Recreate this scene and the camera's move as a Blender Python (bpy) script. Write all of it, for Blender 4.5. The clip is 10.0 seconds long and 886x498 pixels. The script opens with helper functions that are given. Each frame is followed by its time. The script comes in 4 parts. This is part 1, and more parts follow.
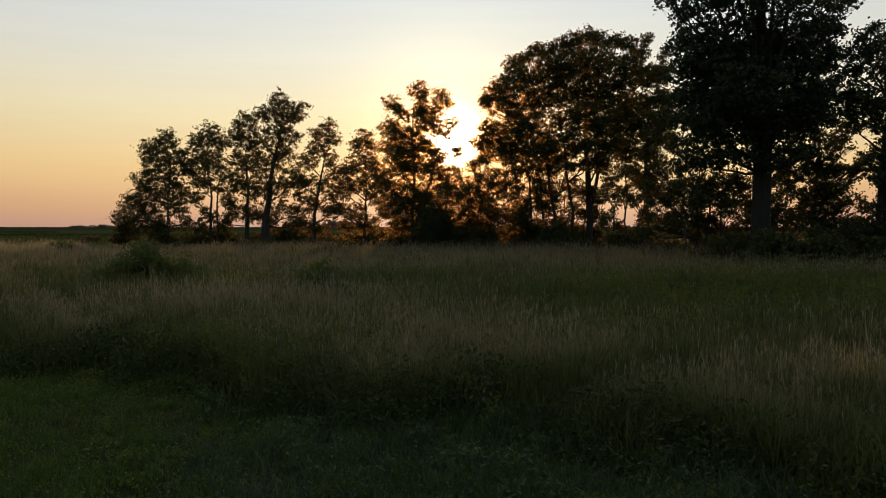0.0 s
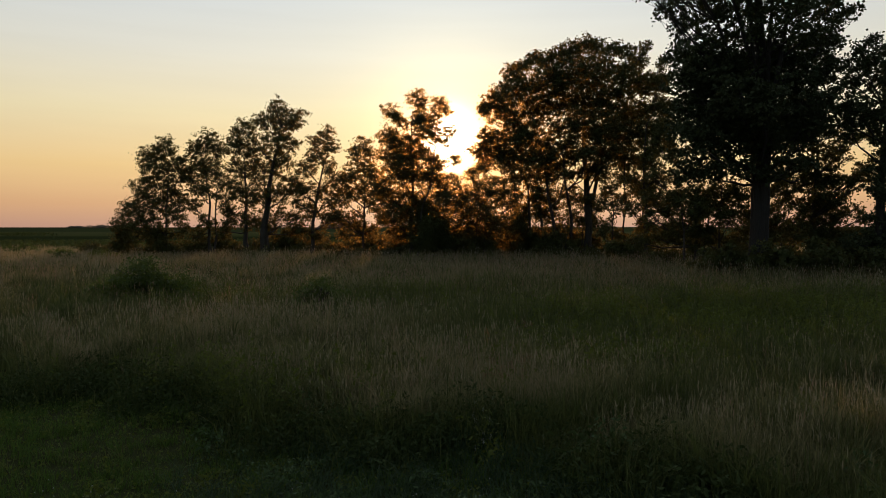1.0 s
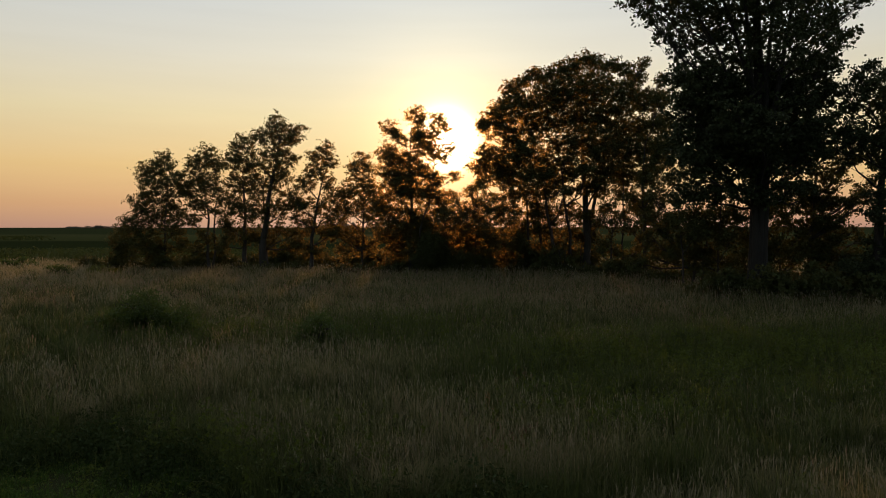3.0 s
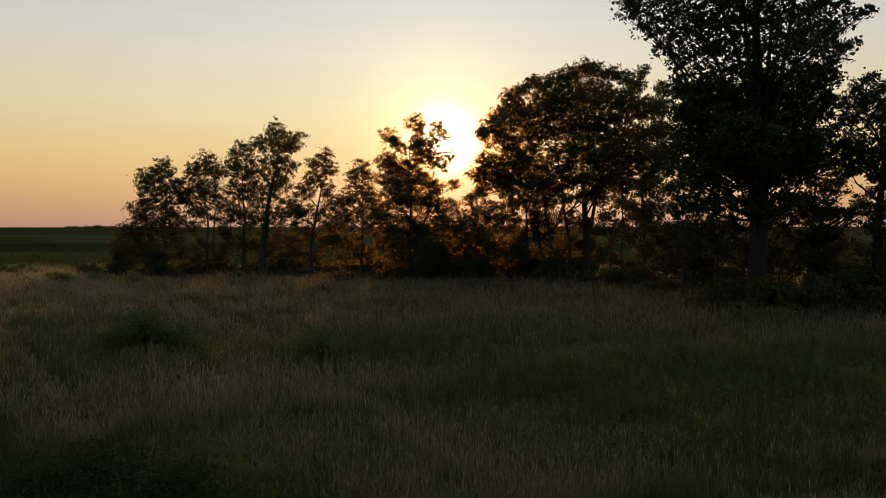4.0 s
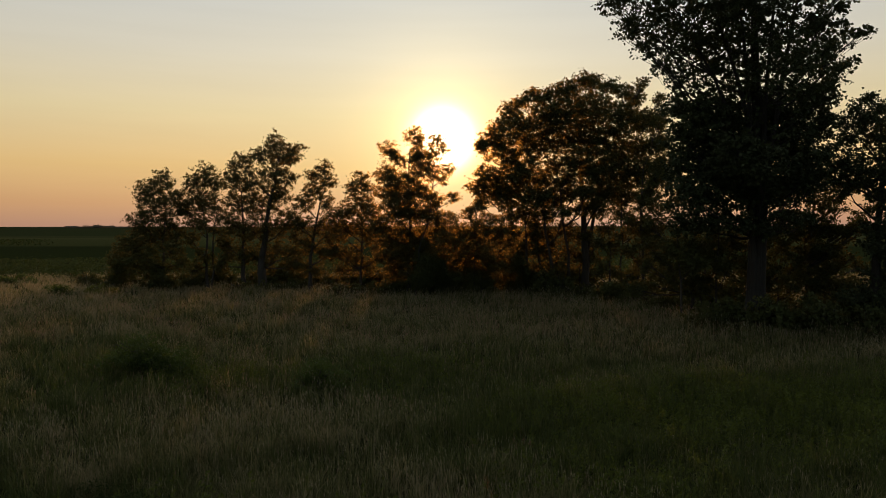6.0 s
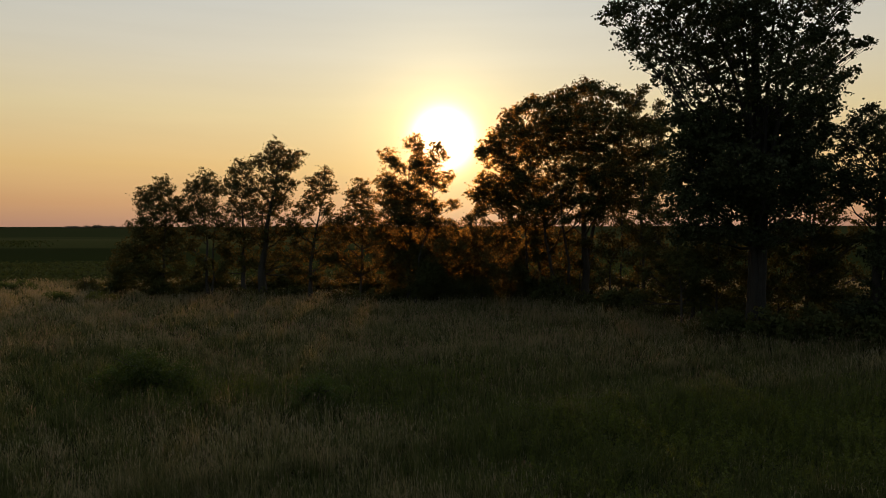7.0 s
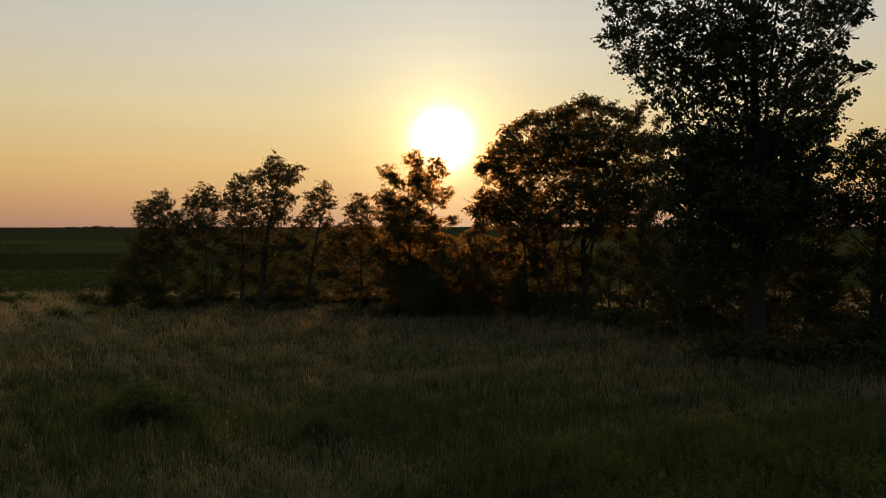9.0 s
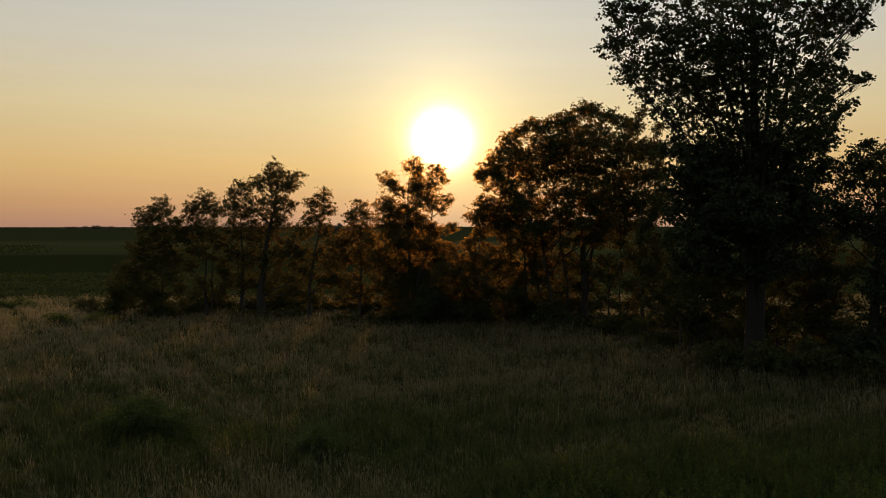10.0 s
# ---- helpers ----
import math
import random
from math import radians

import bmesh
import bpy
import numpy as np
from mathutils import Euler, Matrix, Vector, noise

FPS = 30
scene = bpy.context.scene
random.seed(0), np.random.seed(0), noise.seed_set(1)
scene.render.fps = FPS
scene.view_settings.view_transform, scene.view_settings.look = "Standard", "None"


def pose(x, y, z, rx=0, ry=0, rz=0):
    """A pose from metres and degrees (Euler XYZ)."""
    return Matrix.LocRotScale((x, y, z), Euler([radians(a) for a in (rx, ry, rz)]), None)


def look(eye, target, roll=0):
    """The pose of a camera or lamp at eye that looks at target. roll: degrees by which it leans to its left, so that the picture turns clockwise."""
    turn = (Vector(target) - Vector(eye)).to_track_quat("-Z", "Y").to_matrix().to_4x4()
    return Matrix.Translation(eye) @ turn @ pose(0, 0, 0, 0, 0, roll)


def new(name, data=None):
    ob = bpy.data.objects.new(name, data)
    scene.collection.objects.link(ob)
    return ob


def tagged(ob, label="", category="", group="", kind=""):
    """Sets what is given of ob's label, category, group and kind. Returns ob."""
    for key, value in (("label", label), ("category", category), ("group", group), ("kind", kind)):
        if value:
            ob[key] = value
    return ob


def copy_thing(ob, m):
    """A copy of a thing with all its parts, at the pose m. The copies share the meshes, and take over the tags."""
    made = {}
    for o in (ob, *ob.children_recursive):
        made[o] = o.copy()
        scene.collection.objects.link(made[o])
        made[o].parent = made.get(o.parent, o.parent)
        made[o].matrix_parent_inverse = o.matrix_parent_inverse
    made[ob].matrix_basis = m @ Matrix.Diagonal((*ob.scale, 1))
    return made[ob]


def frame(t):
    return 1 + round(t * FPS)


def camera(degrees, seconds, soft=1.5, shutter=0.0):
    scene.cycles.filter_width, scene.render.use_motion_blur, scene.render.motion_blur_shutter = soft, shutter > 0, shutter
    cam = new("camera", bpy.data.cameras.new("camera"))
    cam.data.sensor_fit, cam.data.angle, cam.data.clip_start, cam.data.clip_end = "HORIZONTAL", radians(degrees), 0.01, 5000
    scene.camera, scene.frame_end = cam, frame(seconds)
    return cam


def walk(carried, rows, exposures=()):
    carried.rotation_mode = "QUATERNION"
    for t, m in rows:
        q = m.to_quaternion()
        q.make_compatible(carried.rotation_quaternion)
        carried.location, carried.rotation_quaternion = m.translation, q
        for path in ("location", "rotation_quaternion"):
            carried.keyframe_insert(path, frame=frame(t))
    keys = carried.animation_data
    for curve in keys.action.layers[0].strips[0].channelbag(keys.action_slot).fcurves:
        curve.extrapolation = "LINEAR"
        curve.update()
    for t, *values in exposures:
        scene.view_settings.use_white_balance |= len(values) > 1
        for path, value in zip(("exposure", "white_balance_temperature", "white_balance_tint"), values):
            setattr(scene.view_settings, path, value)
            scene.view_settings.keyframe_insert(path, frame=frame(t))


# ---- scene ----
cam = camera(64.2, 10.0, soft=0.95)
METRES, EYE, TILT, LEAN, TURN = 6.0, 3.1, -1.8, 0.0, 0.0
ROWS = [
    (0.0, 0.0, 0.0, 0.0, 0.0, 0.0, -0.0),
    (0.5, -0.0008, 0.0004, 0.0496, -0.06, 0.01, 0.02),
    (1.0, -0.0032, 0.0008, 0.1024, -0.13, 0.0, 0.03),
    (1.5, -0.0048, 0.0016, 0.1544, -0.18, -0.01, 0.03),
    (2.0, -0.0089, 0.0005, 0.2077, -0.23, -0.01, 0.04),
    (2.5, -0.0109, -0.0016, 0.261, -0.25, 0.01, 0.05),
    (4.0, -0.0142, -0.0044, 0.4248, -0.33, -0.04, 0.06),
    (4.5, -0.0158, -0.0046, 0.4747, -0.35, -0.06, 0.08),
    (5.0, -0.0163, -0.002, 0.5157, -0.37, -0.07, 0.08),
    (5.5, -0.0139, -0.0107, 0.5583, -0.4, -0.09, 0.09),
    (7.0, -0.0131, -0.0072, 0.6953, -0.38, -0.11, 0.1),
    (7.5, -0.0114, -0.0077, 0.7454, -0.38, -0.09, 0.09),
    (8.0, -0.0103, -0.009, 0.7939, -0.41, -0.07, 0.07),
    (8.5, -0.0088, -0.0096, 0.8458, -0.43, -0.07, 0.08),
    (9.0, -0.009, -0.0107, 0.8961, -0.42, -0.07, 0.08),
    (9.5, -0.01, -0.0106, 0.9448, -0.44, -0.09, 0.08),
    (10.0, -0.0101, -0.0123, 0.989, -0.45, -0.09, 0.07),
]
EXPOSURES = [(0.0, 0.15, 6250, 10), (2.5, 0.05, 6400, 10), (4.5, -0.04, 6650, 10), (10.0, -0.19, 7000, 10)]
walk(cam, [(t, pose(0, 0, EYE, TILT, LEAN, TURN) @ pose(METRES * x, METRES * y, METRES * z, 90 + pitch, roll, yaw)) for t, x, y, z, yaw, pitch, roll in ROWS], EXPOSURES)


# ---- light ----
def lin(r, g, b):
    """Linear colour from 0..255 sRGB."""
    return tuple((c / 255 / 12.92) if c < 10.3 else ((c / 255 + 0.055) / 1.055) ** 2.4 for c in (r, g, b)) + (1.0,)


SUN_ELEV, SUN_AZ = radians(6.9), radians(0.4)
SUN_DIR = Vector((math.sin(SUN_AZ) * math.cos(SUN_ELEV), math.cos(SUN_AZ) * math.cos(SUN_ELEV), math.sin(SUN_ELEV)))

sun_data = bpy.data.lights.new("sun", "SUN")
sun_data.energy, sun_data.angle, sun_data.color = 2.0, radians(0.53), (1.0, 0.52, 0.20)
sun = new("sun", sun_data)
sun.matrix_world = look((0, 0, 60), Vector((0, 0, 60)) - SUN_DIR)


class Nodes:
    """Short hand for building a node tree."""

    def __init__(self, tree):
        self.tree = tree
        tree.nodes.clear()

    def add(self, kind, **values):
        n = self.tree.nodes.new(kind)
        for k, v in values.items():
            setattr(n, k, v)
        return n

    def link(self, a, b):
        self.tree.links.new(a, b)

    def put(self, socket, v):
        if isinstance(v, bpy.types.NodeSocket):
            self.tree.links.new(v, socket)
        else:
            socket.default_value = v

    def math(self, op, a, b=0.0, c=0.0, clamp=False):
        n = self.add("ShaderNodeMath", operation=op, use_clamp=clamp)
        for s, v in zip(n.inputs, (a, b, c)):
            self.put(s, v)
        return n.outputs[0]

    def mix(self, f, a, b, blend="MIX"):
        n = self.add("ShaderNodeMix", data_type="RGBA", blend_type=blend)
        self.put(n.inputs[0], f)
        self.put(n.inputs[6], a)
        self.put(n.inputs[7], b)
        return n.outputs[2]

    def ramp(self, f, stops, mode="LINEAR"):
        n = self.add("ShaderNodeValToRGB")
        n.color_ramp.interpolation = mode
        el = n.color_ramp.elements
        while len(el) < len(stops):
            el.new(0.5)
        for e, (p, c) in zip(el, stops):
            e.position, e.color = p, c
        self.put(n.inputs[0], f)
        return n.outputs[0]

    def noise(self, vec, scale, detail=3.0, rough=0.55):
        n = self.add("ShaderNodeTexNoise")
        n.inputs["Scale"].default_value, n.inputs["Detail"].default_value, n.inputs["Roughness"].default_value = scale, detail, rough
        if vec is not None:
            self.link(vec, n.inputs["Vector"])
        return n.outputs[0]


world = bpy.data.worlds.new("evening_sky")
scene.world = world
world.use_nodes = True
w = Nodes(world.node_tree)
sky = w.add("ShaderNodeTexSky", sky_type="NISHITA", sun_disc=False, sun_elevation=SUN_ELEV, sun_rotation=SUN_AZ, air_density=1.0, dust_density=3.0, ozone_density=1.0)
direction = w.add("ShaderNodeTexCoord").outputs["Generated"]
xyz = w.add("ShaderNodeSeparateXYZ")
w.link(direction, xyz.inputs[0])
up = xyz.outputs[2]
dot = w.add("ShaderNodeVectorMath", operation="DOT_PRODUCT")
w.link(direction, dot.inputs[0])
dot.inputs[1].default_value = SUN_DIR
angle = w.math("MULTIPLY", w.math("ARCCOSINE", w.math("MINIMUM", dot.outputs["Value"], 0.9999999)), 180 / math.pi)
# evening haze: dusty rose at the horizon, amber above, pale grey-blue higher up
haze = w.ramp(w.math("MAXIMUM", up, 0.0), [
    (0.0, lin(186, 142, 124)), (0.03, lin(206, 159, 120)), (0.08, lin(224, 188, 130)), (0.15, lin(224, 208, 166)),
    (0.23, lin(214, 211, 197)), (0.32, lin(196, 204, 208)), (0.6, lin(220, 224, 226)), (1.0, lin(226, 230, 234))])
# the haze is thickest towards the sun's side of the sky
side = w.math("MULTIPLY_ADD", w.math("MULTIPLY", dot.outputs["Value"], 1.0), 0.5, 0.5, clamp=True)
toward = w.math("MULTIPLY_ADD", w.math("POWER", side, 1.8), 0.96, 0.04)
sky_dim = w.mix(1.0, sky.outputs[0], (0.09, 0.09, 0.092, 1), "MULTIPLY")
# faint long streaks of high cloud
stretch = w.add("ShaderNodeMapping")
w.link(direction, stretch.inputs[0])
stretch.inputs["Scale"].default_value = (3.0, 3.0, 38.0)
streaks = w.math("MULTIPLY_ADD", w.noise(stretch.outputs[0], 1.3, 4.0), 0.09, 0.955)
thin = w.add("ShaderNodeVectorMath", operation="SCALE")
w.link(haze, thin.inputs[0])
w.link(streaks, thin.inputs[3])
base_sky = w.mix(toward, sky_dim, thin.outputs[0])


def aureole(strength, width, power=1.0):
    x = w.math("POWER", w.math("DIVIDE", angle, width), power)
    return w.math("MULTIPLY", w.math("POWER", math.e, w.math("MULTIPLY", x, -1.0)), strength)


def glow(colour, strength, width, power=1.0):
    n = w.add("ShaderNodeVectorMath", operation="SCALE")
    n.inputs[0].default_value = colour
    w.link(aureole(strength, width, power), n.inputs[3])
    return n.outputs[0]


def plus(a, b):
    n = w.add("ShaderNodeVectorMath", operation="ADD")
    w.link(a, n.inputs[0])
    w.link(b, n.inputs[1])
    return n.outputs[0]


total = plus(base_sky, glow((1.0, 0.92, 0.7), 7.0, 1.65, 2.0))
total = plus(total, glow((1.0, 0.77, 0.32), 1.6, 2.7))
total = plus(total, glow((1.0, 0.80, 0.38), 0.34, 10.0))
background = w.add("ShaderNodeBackground")
w.link(total, background.inputs[0])
background.inputs[1].default_value = 1.0
w.link(background.outputs[0], w.add("ShaderNodeOutputWorld").inputs[0])


# ---- materials ----
def material(name):
    m = bpy.data.materials.new(name)
    m.use_nodes = True
    n = Nodes(m.node_tree)
    return m, n, n.add("ShaderNodeOutputMaterial")


def leafy(name, dark, light, through_colour, share=0.4, rough=0.55, scale=0.4, gloss=0.3, ahead=0.0):
    """Thin foliage: a reflecting face and light that comes through."""
    m, n, out = material(name)
    geo = n.add("ShaderNodeNewGeometry")
    rnd = geo.outputs["Random Per Island"]
    patch = n.noise(geo.outputs["Position"], scale, 2.0)
    f = n.math("MULTIPLY_ADD", rnd, 0.6, n.math("MULTIPLY_ADD", patch, 0.8, -0.2), clamp=True)
    col = n.mix(f, (*dark, 1), (*light, 1))
    p = n.add("ShaderNodeBsdfPrincipled")
    n.link(col, p.inputs["Base Color"])
    p.inputs["Roughness"].default_value = rough
    p.inputs["Specular IOR Level"].default_value = gloss
    t = n.add("ShaderNodeBsdfTranslucent")
    n.link(n.mix(1.0, col, (*through_colour, 1), "MULTIPLY"), t.inputs[0])
    mixer = n.add("ShaderNodeMixShader")
    mixer.inputs[0].default_value = share
    n.link(p.outputs[0], mixer.inputs[1])
    n.link(t.outputs[0], mixer.inputs[2])
    shader = mixer.outputs[0]
    if ahead:
        # light scattered onward, close to the way that it came
        on = n.add("ShaderNodeBsdfRefraction", distribution="GGX")
        # the orange stands in for the glare round the sun
        on.inputs["Color"].default_value = (0.75, 0.42, 0.12, 1)
        on.inputs["Roughness"].default_value = 0.72
        on.inputs["IOR"].default_value = 1.1
        both = n.add("ShaderNodeMixShader")
        both.inputs[0].default_value = ahead
        n.link(shader, both.inputs[1])
        n.link(on.outputs[0], both.inputs[2])
        shader = both.outputs[0]
    n.link(shader, out.inputs[0])
    return m


def grassy(name, green_a, green_b, dry_a, dry_b, dry_low, dry_high, share=0.5):
    """Blades: green to straw, by the dryness of the place, by blade, and drier towards the tip."""
    m, n, out = material(name)
    geo = n.add("ShaderNodeNewGeometry")
    rnd = geo.outputs["Random Per Island"]
    along = n.add("ShaderNodeAttribute", attribute_name="along").outputs["Fac"]
    big = n.add("ShaderNodeAttribute", attribute_name="dry").outputs["Fac"]
    small = n.noise(geo.outputs["Position"], 1.3, 2.0)
    f = n.math("ADD", n.math("MULTIPLY_ADD", big, 1.4, 0.0), n.math("MULTIPLY_ADD", small, 0.9, -0.45))
    f = n.math("ADD", f, n.math("MULTIPLY_ADD", rnd, 0.85, -0.42))
    # straw tips over a green foot, strengthened to darken the shaded stems
    f = n.math("ADD", f, n.math("MULTIPLY_ADD", along, 1.4, -0.9))
    # the strip along the field is the driest; its tan also draws the sunlight
    place = n.add("ShaderNodeSeparateXYZ")
    n.link(geo.outputs["Position"], place.inputs[0])
    strip = n.math("MULTIPLY", n.math("SUBTRACT", place.outputs[1], 46.0), 0.07, clamp=True)
    f = n.math("ADD", f, n.math("MULTIPLY", strip, 0.4))
    mr = n.add("ShaderNodeMapRange")
    n.put(mr.inputs[0], f)
    mr.inputs[1].default_value, mr.inputs[2].default_value = dry_low, dry_high
    green = n.mix(rnd, (*green_a, 1), (*green_b, 1))
    dry = n.mix(n.math("FRACT", n.math("MULTIPLY", rnd, 7.3)), (*dry_a, 1), (*dry_b, 1))
    col = n.mix(mr.outputs[0], green, dry)
    p = n.add("ShaderNodeBsdfPrincipled")
    n.link(col, p.inputs["Base Color"])
    p.inputs["Roughness"].default_value = 0.6
    p.inputs["Specular IOR Level"].default_value = 0.25
    t = n.add("ShaderNodeBsdfTranslucent")
    n.link(col, t.inputs[0])
    mixer = n.add("ShaderNodeMixShader")
    mixer.inputs[0].default_value = share
    n.link(p.outputs[0], mixer.inputs[1])
    n.link(t.outputs[0], mixer.inputs[2])
    n.link(mixer.outputs[0], out.inputs[0])
    return m


def bark(name, a, b):
    m, n, out = material(name)
    co = n.add("ShaderNodeTexCoord").outputs["Object"]
    mp = n.add("ShaderNodeMapping")
    n.link(co, mp.inputs[0])
    mp.inputs["Scale"].default_value = (9.0, 9.0, 1.4)
    g = n.noise(mp.outputs[0], 1.6, 5.0, 0.65)
    st = n.noise(co, 0.6, 2.0)
    col = n.mix(n.math("MULTIPLY_ADD", g, 1.2, n.math("MULTIPLY_ADD", st, 0.5, -0.45), clamp=True), (*a, 1), (*b, 1))
    p = n.add("ShaderNodeBsdfPrincipled")
    n.link(col, p.inputs["Base Color"])
    p.inputs["Roughness"].default_value = 0.9
    bump = n.add("ShaderNodeBump")
    bump.inputs["Strength"].default_value, bump.inputs["Distance"].default_value = 0.9, 0.04
    n.link(g, bump.inputs["Height"])
    n.link(bump.outputs[0], p.inputs["Normal"])
    n.link(p.outputs[0], out.inputs[0])
    return m


def soil_and_crop():
    """Thatch and soil under the meadow; far off, crop fields in broad strips."""
    m, n, out = material("meadow_soil_and_fields")
    geo = n.add("ShaderNodeNewGeometry")
    pos = geo.outputs["Position"]
    s = n.add("ShaderNodeSeparateXYZ")
    n.link(pos, s.inputs[0])
    fine = n.noise(pos, 9.0, 4.0)
    wide = n.noise(pos, 0.35, 3.0)
    soil = n.mix(fine, (0.020, 0.022, 0.010, 1), (0.05, 0.046, 0.024, 1))
    soil = n.mix(n.math("MULTIPLY", wide, 0.7), soil, (0.03, 0.045, 0.014, 1))
    # strips of different crops, one behind another, with wandering borders
    mp = n.add("ShaderNodeMapping")
    n.link(pos, mp.inputs[0])
    mp.inputs["Scale"].default_value = (0.004, 0.012, 0.0)
    border = n.noise(mp.outputs[0], 1.0, 3.0)
    reach = n.math("MULTIPLY", s.outputs[1], n.math("MULTIPLY_ADD", border, 0.5, 0.75))
    far = n.math("DIVIDE", 70.0, n.math("MAXIMUM", reach, 70.0))
    rows = n.noise(pos, 0.9, 3.0)
    crop = n.ramp(far, [(0.0, (0.030, 0.038, 0.018, 1)), (0.19, (0.032, 0.042, 0.018, 1)), (0.212, (0.066, 0.070, 0.030, 1)), (0.25, (0.052, 0.060, 0.024, 1)),
                        (0.35, (0.044, 0.052, 0.020, 1)), (0.40, (0.018, 0.025, 0.010, 1)), (0.58, (0.020, 0.028, 0.010, 1)), (0.66, (0.024, 0.030, 0.011, 1))])
    crop = n.mix(n.math("MULTIPLY", rows, 0.5), crop, (0.018, 0.024, 0.009, 1))
    mr = n.add("ShaderNodeMapRange")
    n.put(mr.inputs[0], n.math("ADD", s.outputs[1], n.math("MULTIPLY", wide, 6.0)))
    mr.inputs[1].default_value, mr.inputs[2].default_value = 74.0, 78.0
    p = n.add("ShaderNodeBsdfPrincipled")
    n.link(n.mix(mr.outputs[0], soil, crop), p.inputs["Base Color"])
    p.inputs["Roughness"].default_value = 1.0
    p.inputs["Specular IOR Level"].default_value = 0.0
    bump = n.add("ShaderNodeBump")
    bump.inputs["Strength"].default_value, bump.inputs["Distance"].default_value = 0.8, 0.08
    n.link(fine, bump.inputs["Height"])
    n.link(bump.outputs[0], p.inputs["Normal"])
    n.link(p.outputs[0], out.inputs[0])
    return m


GROUND_MAT = soil_and_crop()
LEAF_ELM = leafy("elm_leaf", (0.042, 0.056, 0.022), (0.090, 0.105, 0.042), (1.3, 1.15, 0.5), share=0.13, rough=0.8, gloss=0.06, ahead=0.06)
LEAF_COTTONWOOD = leafy("cottonwood_leaf", (0.034, 0.043, 0.022), (0.068, 0.080, 0.038), (1.4, 1.4, 0.6), share=0.1, rough=0.65, gloss=0.08)
LEAF_SHRUB = leafy("shrub_leaf", (0.040, 0.062, 0.018), (0.085, 0.115, 0.032), (1.5, 1.5, 0.6))
LEAF_WEED = leafy("weed_leaf", (0.060, 0.083, 0.022), (0.126, 0.146, 0.037), (1.3, 1.3, 0.6), share=0.35, rough=0.7, gloss=0.1)
LEAF_GOLD = leafy("yellow_green_leaf", (0.10, 0.11, 0.025), (0.17, 0.17, 0.045), (1.3, 1.2, 0.6), share=0.4)
# dark green that puts the bank's shade into the leaves; the corn shares it
LEAF_SHADE_CORN = leafy("bank_shade_and_corn_leaf", (0.030, 0.044, 0.016), (0.060, 0.080, 0.029), (1.2, 1.2, 0.6), share=0.2, rough=0.8, gloss=0.05)
LEAF_BRIGHT = leafy("fresh_weed_leaf", (0.045, 0.078, 0.032), (0.082, 0.118, 0.052), (1.2, 1.3, 0.6), share=0.3, rough=0.6, gloss=0.15)
LEAF_CROP = leafy("bean_leaf", (0.040, 0.055, 0.020), (0.095, 0.110, 0.045), (1.1, 1.2, 0.6), share=0.2, rough=0.8, gloss=0.05)
BARK = bark("grey_brown_bark", (0.03, 0.024, 0.018), (0.09, 0.075, 0.06))
BARK_PALE = bark("furrowed_grey_bark", (0.014, 0.012, 0.010), (0.050, 0.042, 0.035))
GRASS_TALL = grassy("tall_grass_blade", (0.056, 0.074, 0.020), (0.108, 0.124, 0.034), (0.215, 0.180, 0.092), (0.325, 0.268, 0.148), -0.2, 0.95)
GRASS_HEAD = grassy("seed_head_straw", (0.13, 0.13, 0.068), (0.185, 0.178, 0.10), (0.265, 0.228, 0.145), (0.355, 0.303, 0.205), -0.4, 0.5)
GRASS_RED = grassy("reddish_seed_head", (0.15, 0.115, 0.065), (0.20, 0.15, 0.09), (0.26, 0.17, 0.115), (0.34, 0.23, 0.165), -0.4, 0.5)
GRASS_DEWY = grassy("dewy_bluish_grass_blade", (0.036, 0.064, 0.028), (0.060, 0.095, 0.044), (0.13, 0.14, 0.07), (0.20, 0.20, 0.11), 0.3, 1.3)
GRASS_SHORT = grassy("verge_grass_blade", (0.048, 0.092, 0.014), (0.088, 0.145, 0.022), (0.11, 0.12, 0.035), (0.16, 0.14, 0.05), 0.25, 1.1)
# lightened and greyed, so that the distance haze is in the leaf colour
LEAF_FAR = leafy("haze_tinted_foliage", (0.15, 0.13, 0.11), (0.21, 0.19, 0.16), (1.0, 1.0, 0.8), share=0.3, gloss=0.0)
DOCK = leafy("rusty_dock_seed", (0.12, 0.055, 0.03), (0.19, 0.085, 0.05), (1.2, 1.0, 0.8), share=0.2)
ORANGE_FLOWER = leafy("orange_flower", (0.26, 0.11, 0.04), (0.36, 0.17, 0.06), (1.2, 1.0, 0.7), share=0.3)
PALE_FLOWER = leafy("pale_flower", (0.26, 0.26, 0.24), (0.40, 0.39, 0.37), (1.0, 1.0, 1.0), share=0.3)


# ---- the land ----
def smooth(a, b, x):
    t = np.clip((x - a) / (b - a), 0, 1)
    return t * t * (3 - 2 * t)


def wave(x, y, s, seed):
    """Soft irregular swell between -1 and 1, about s metres from crest to crest."""
    k = 2 * math.pi / s
    return (np.sin(k * (0.8 * x + 0.6 * y) + seed) + np.sin(k * (0.9 * y - 0.45 * x) * 1.37 + 2.1 * seed) + np.sin(k * (0.35 * x - 1.1 * y) * 0.71 + 3.7 * seed)) / 3


def meadow_edge(x):
    """y where the short verge ends and the tall grass begins."""
    return 10.2 - 0.56 * x + 0.5 * np.sin(0.9 * x + 0.6) + 0.3 * np.sin(2.3 * x)


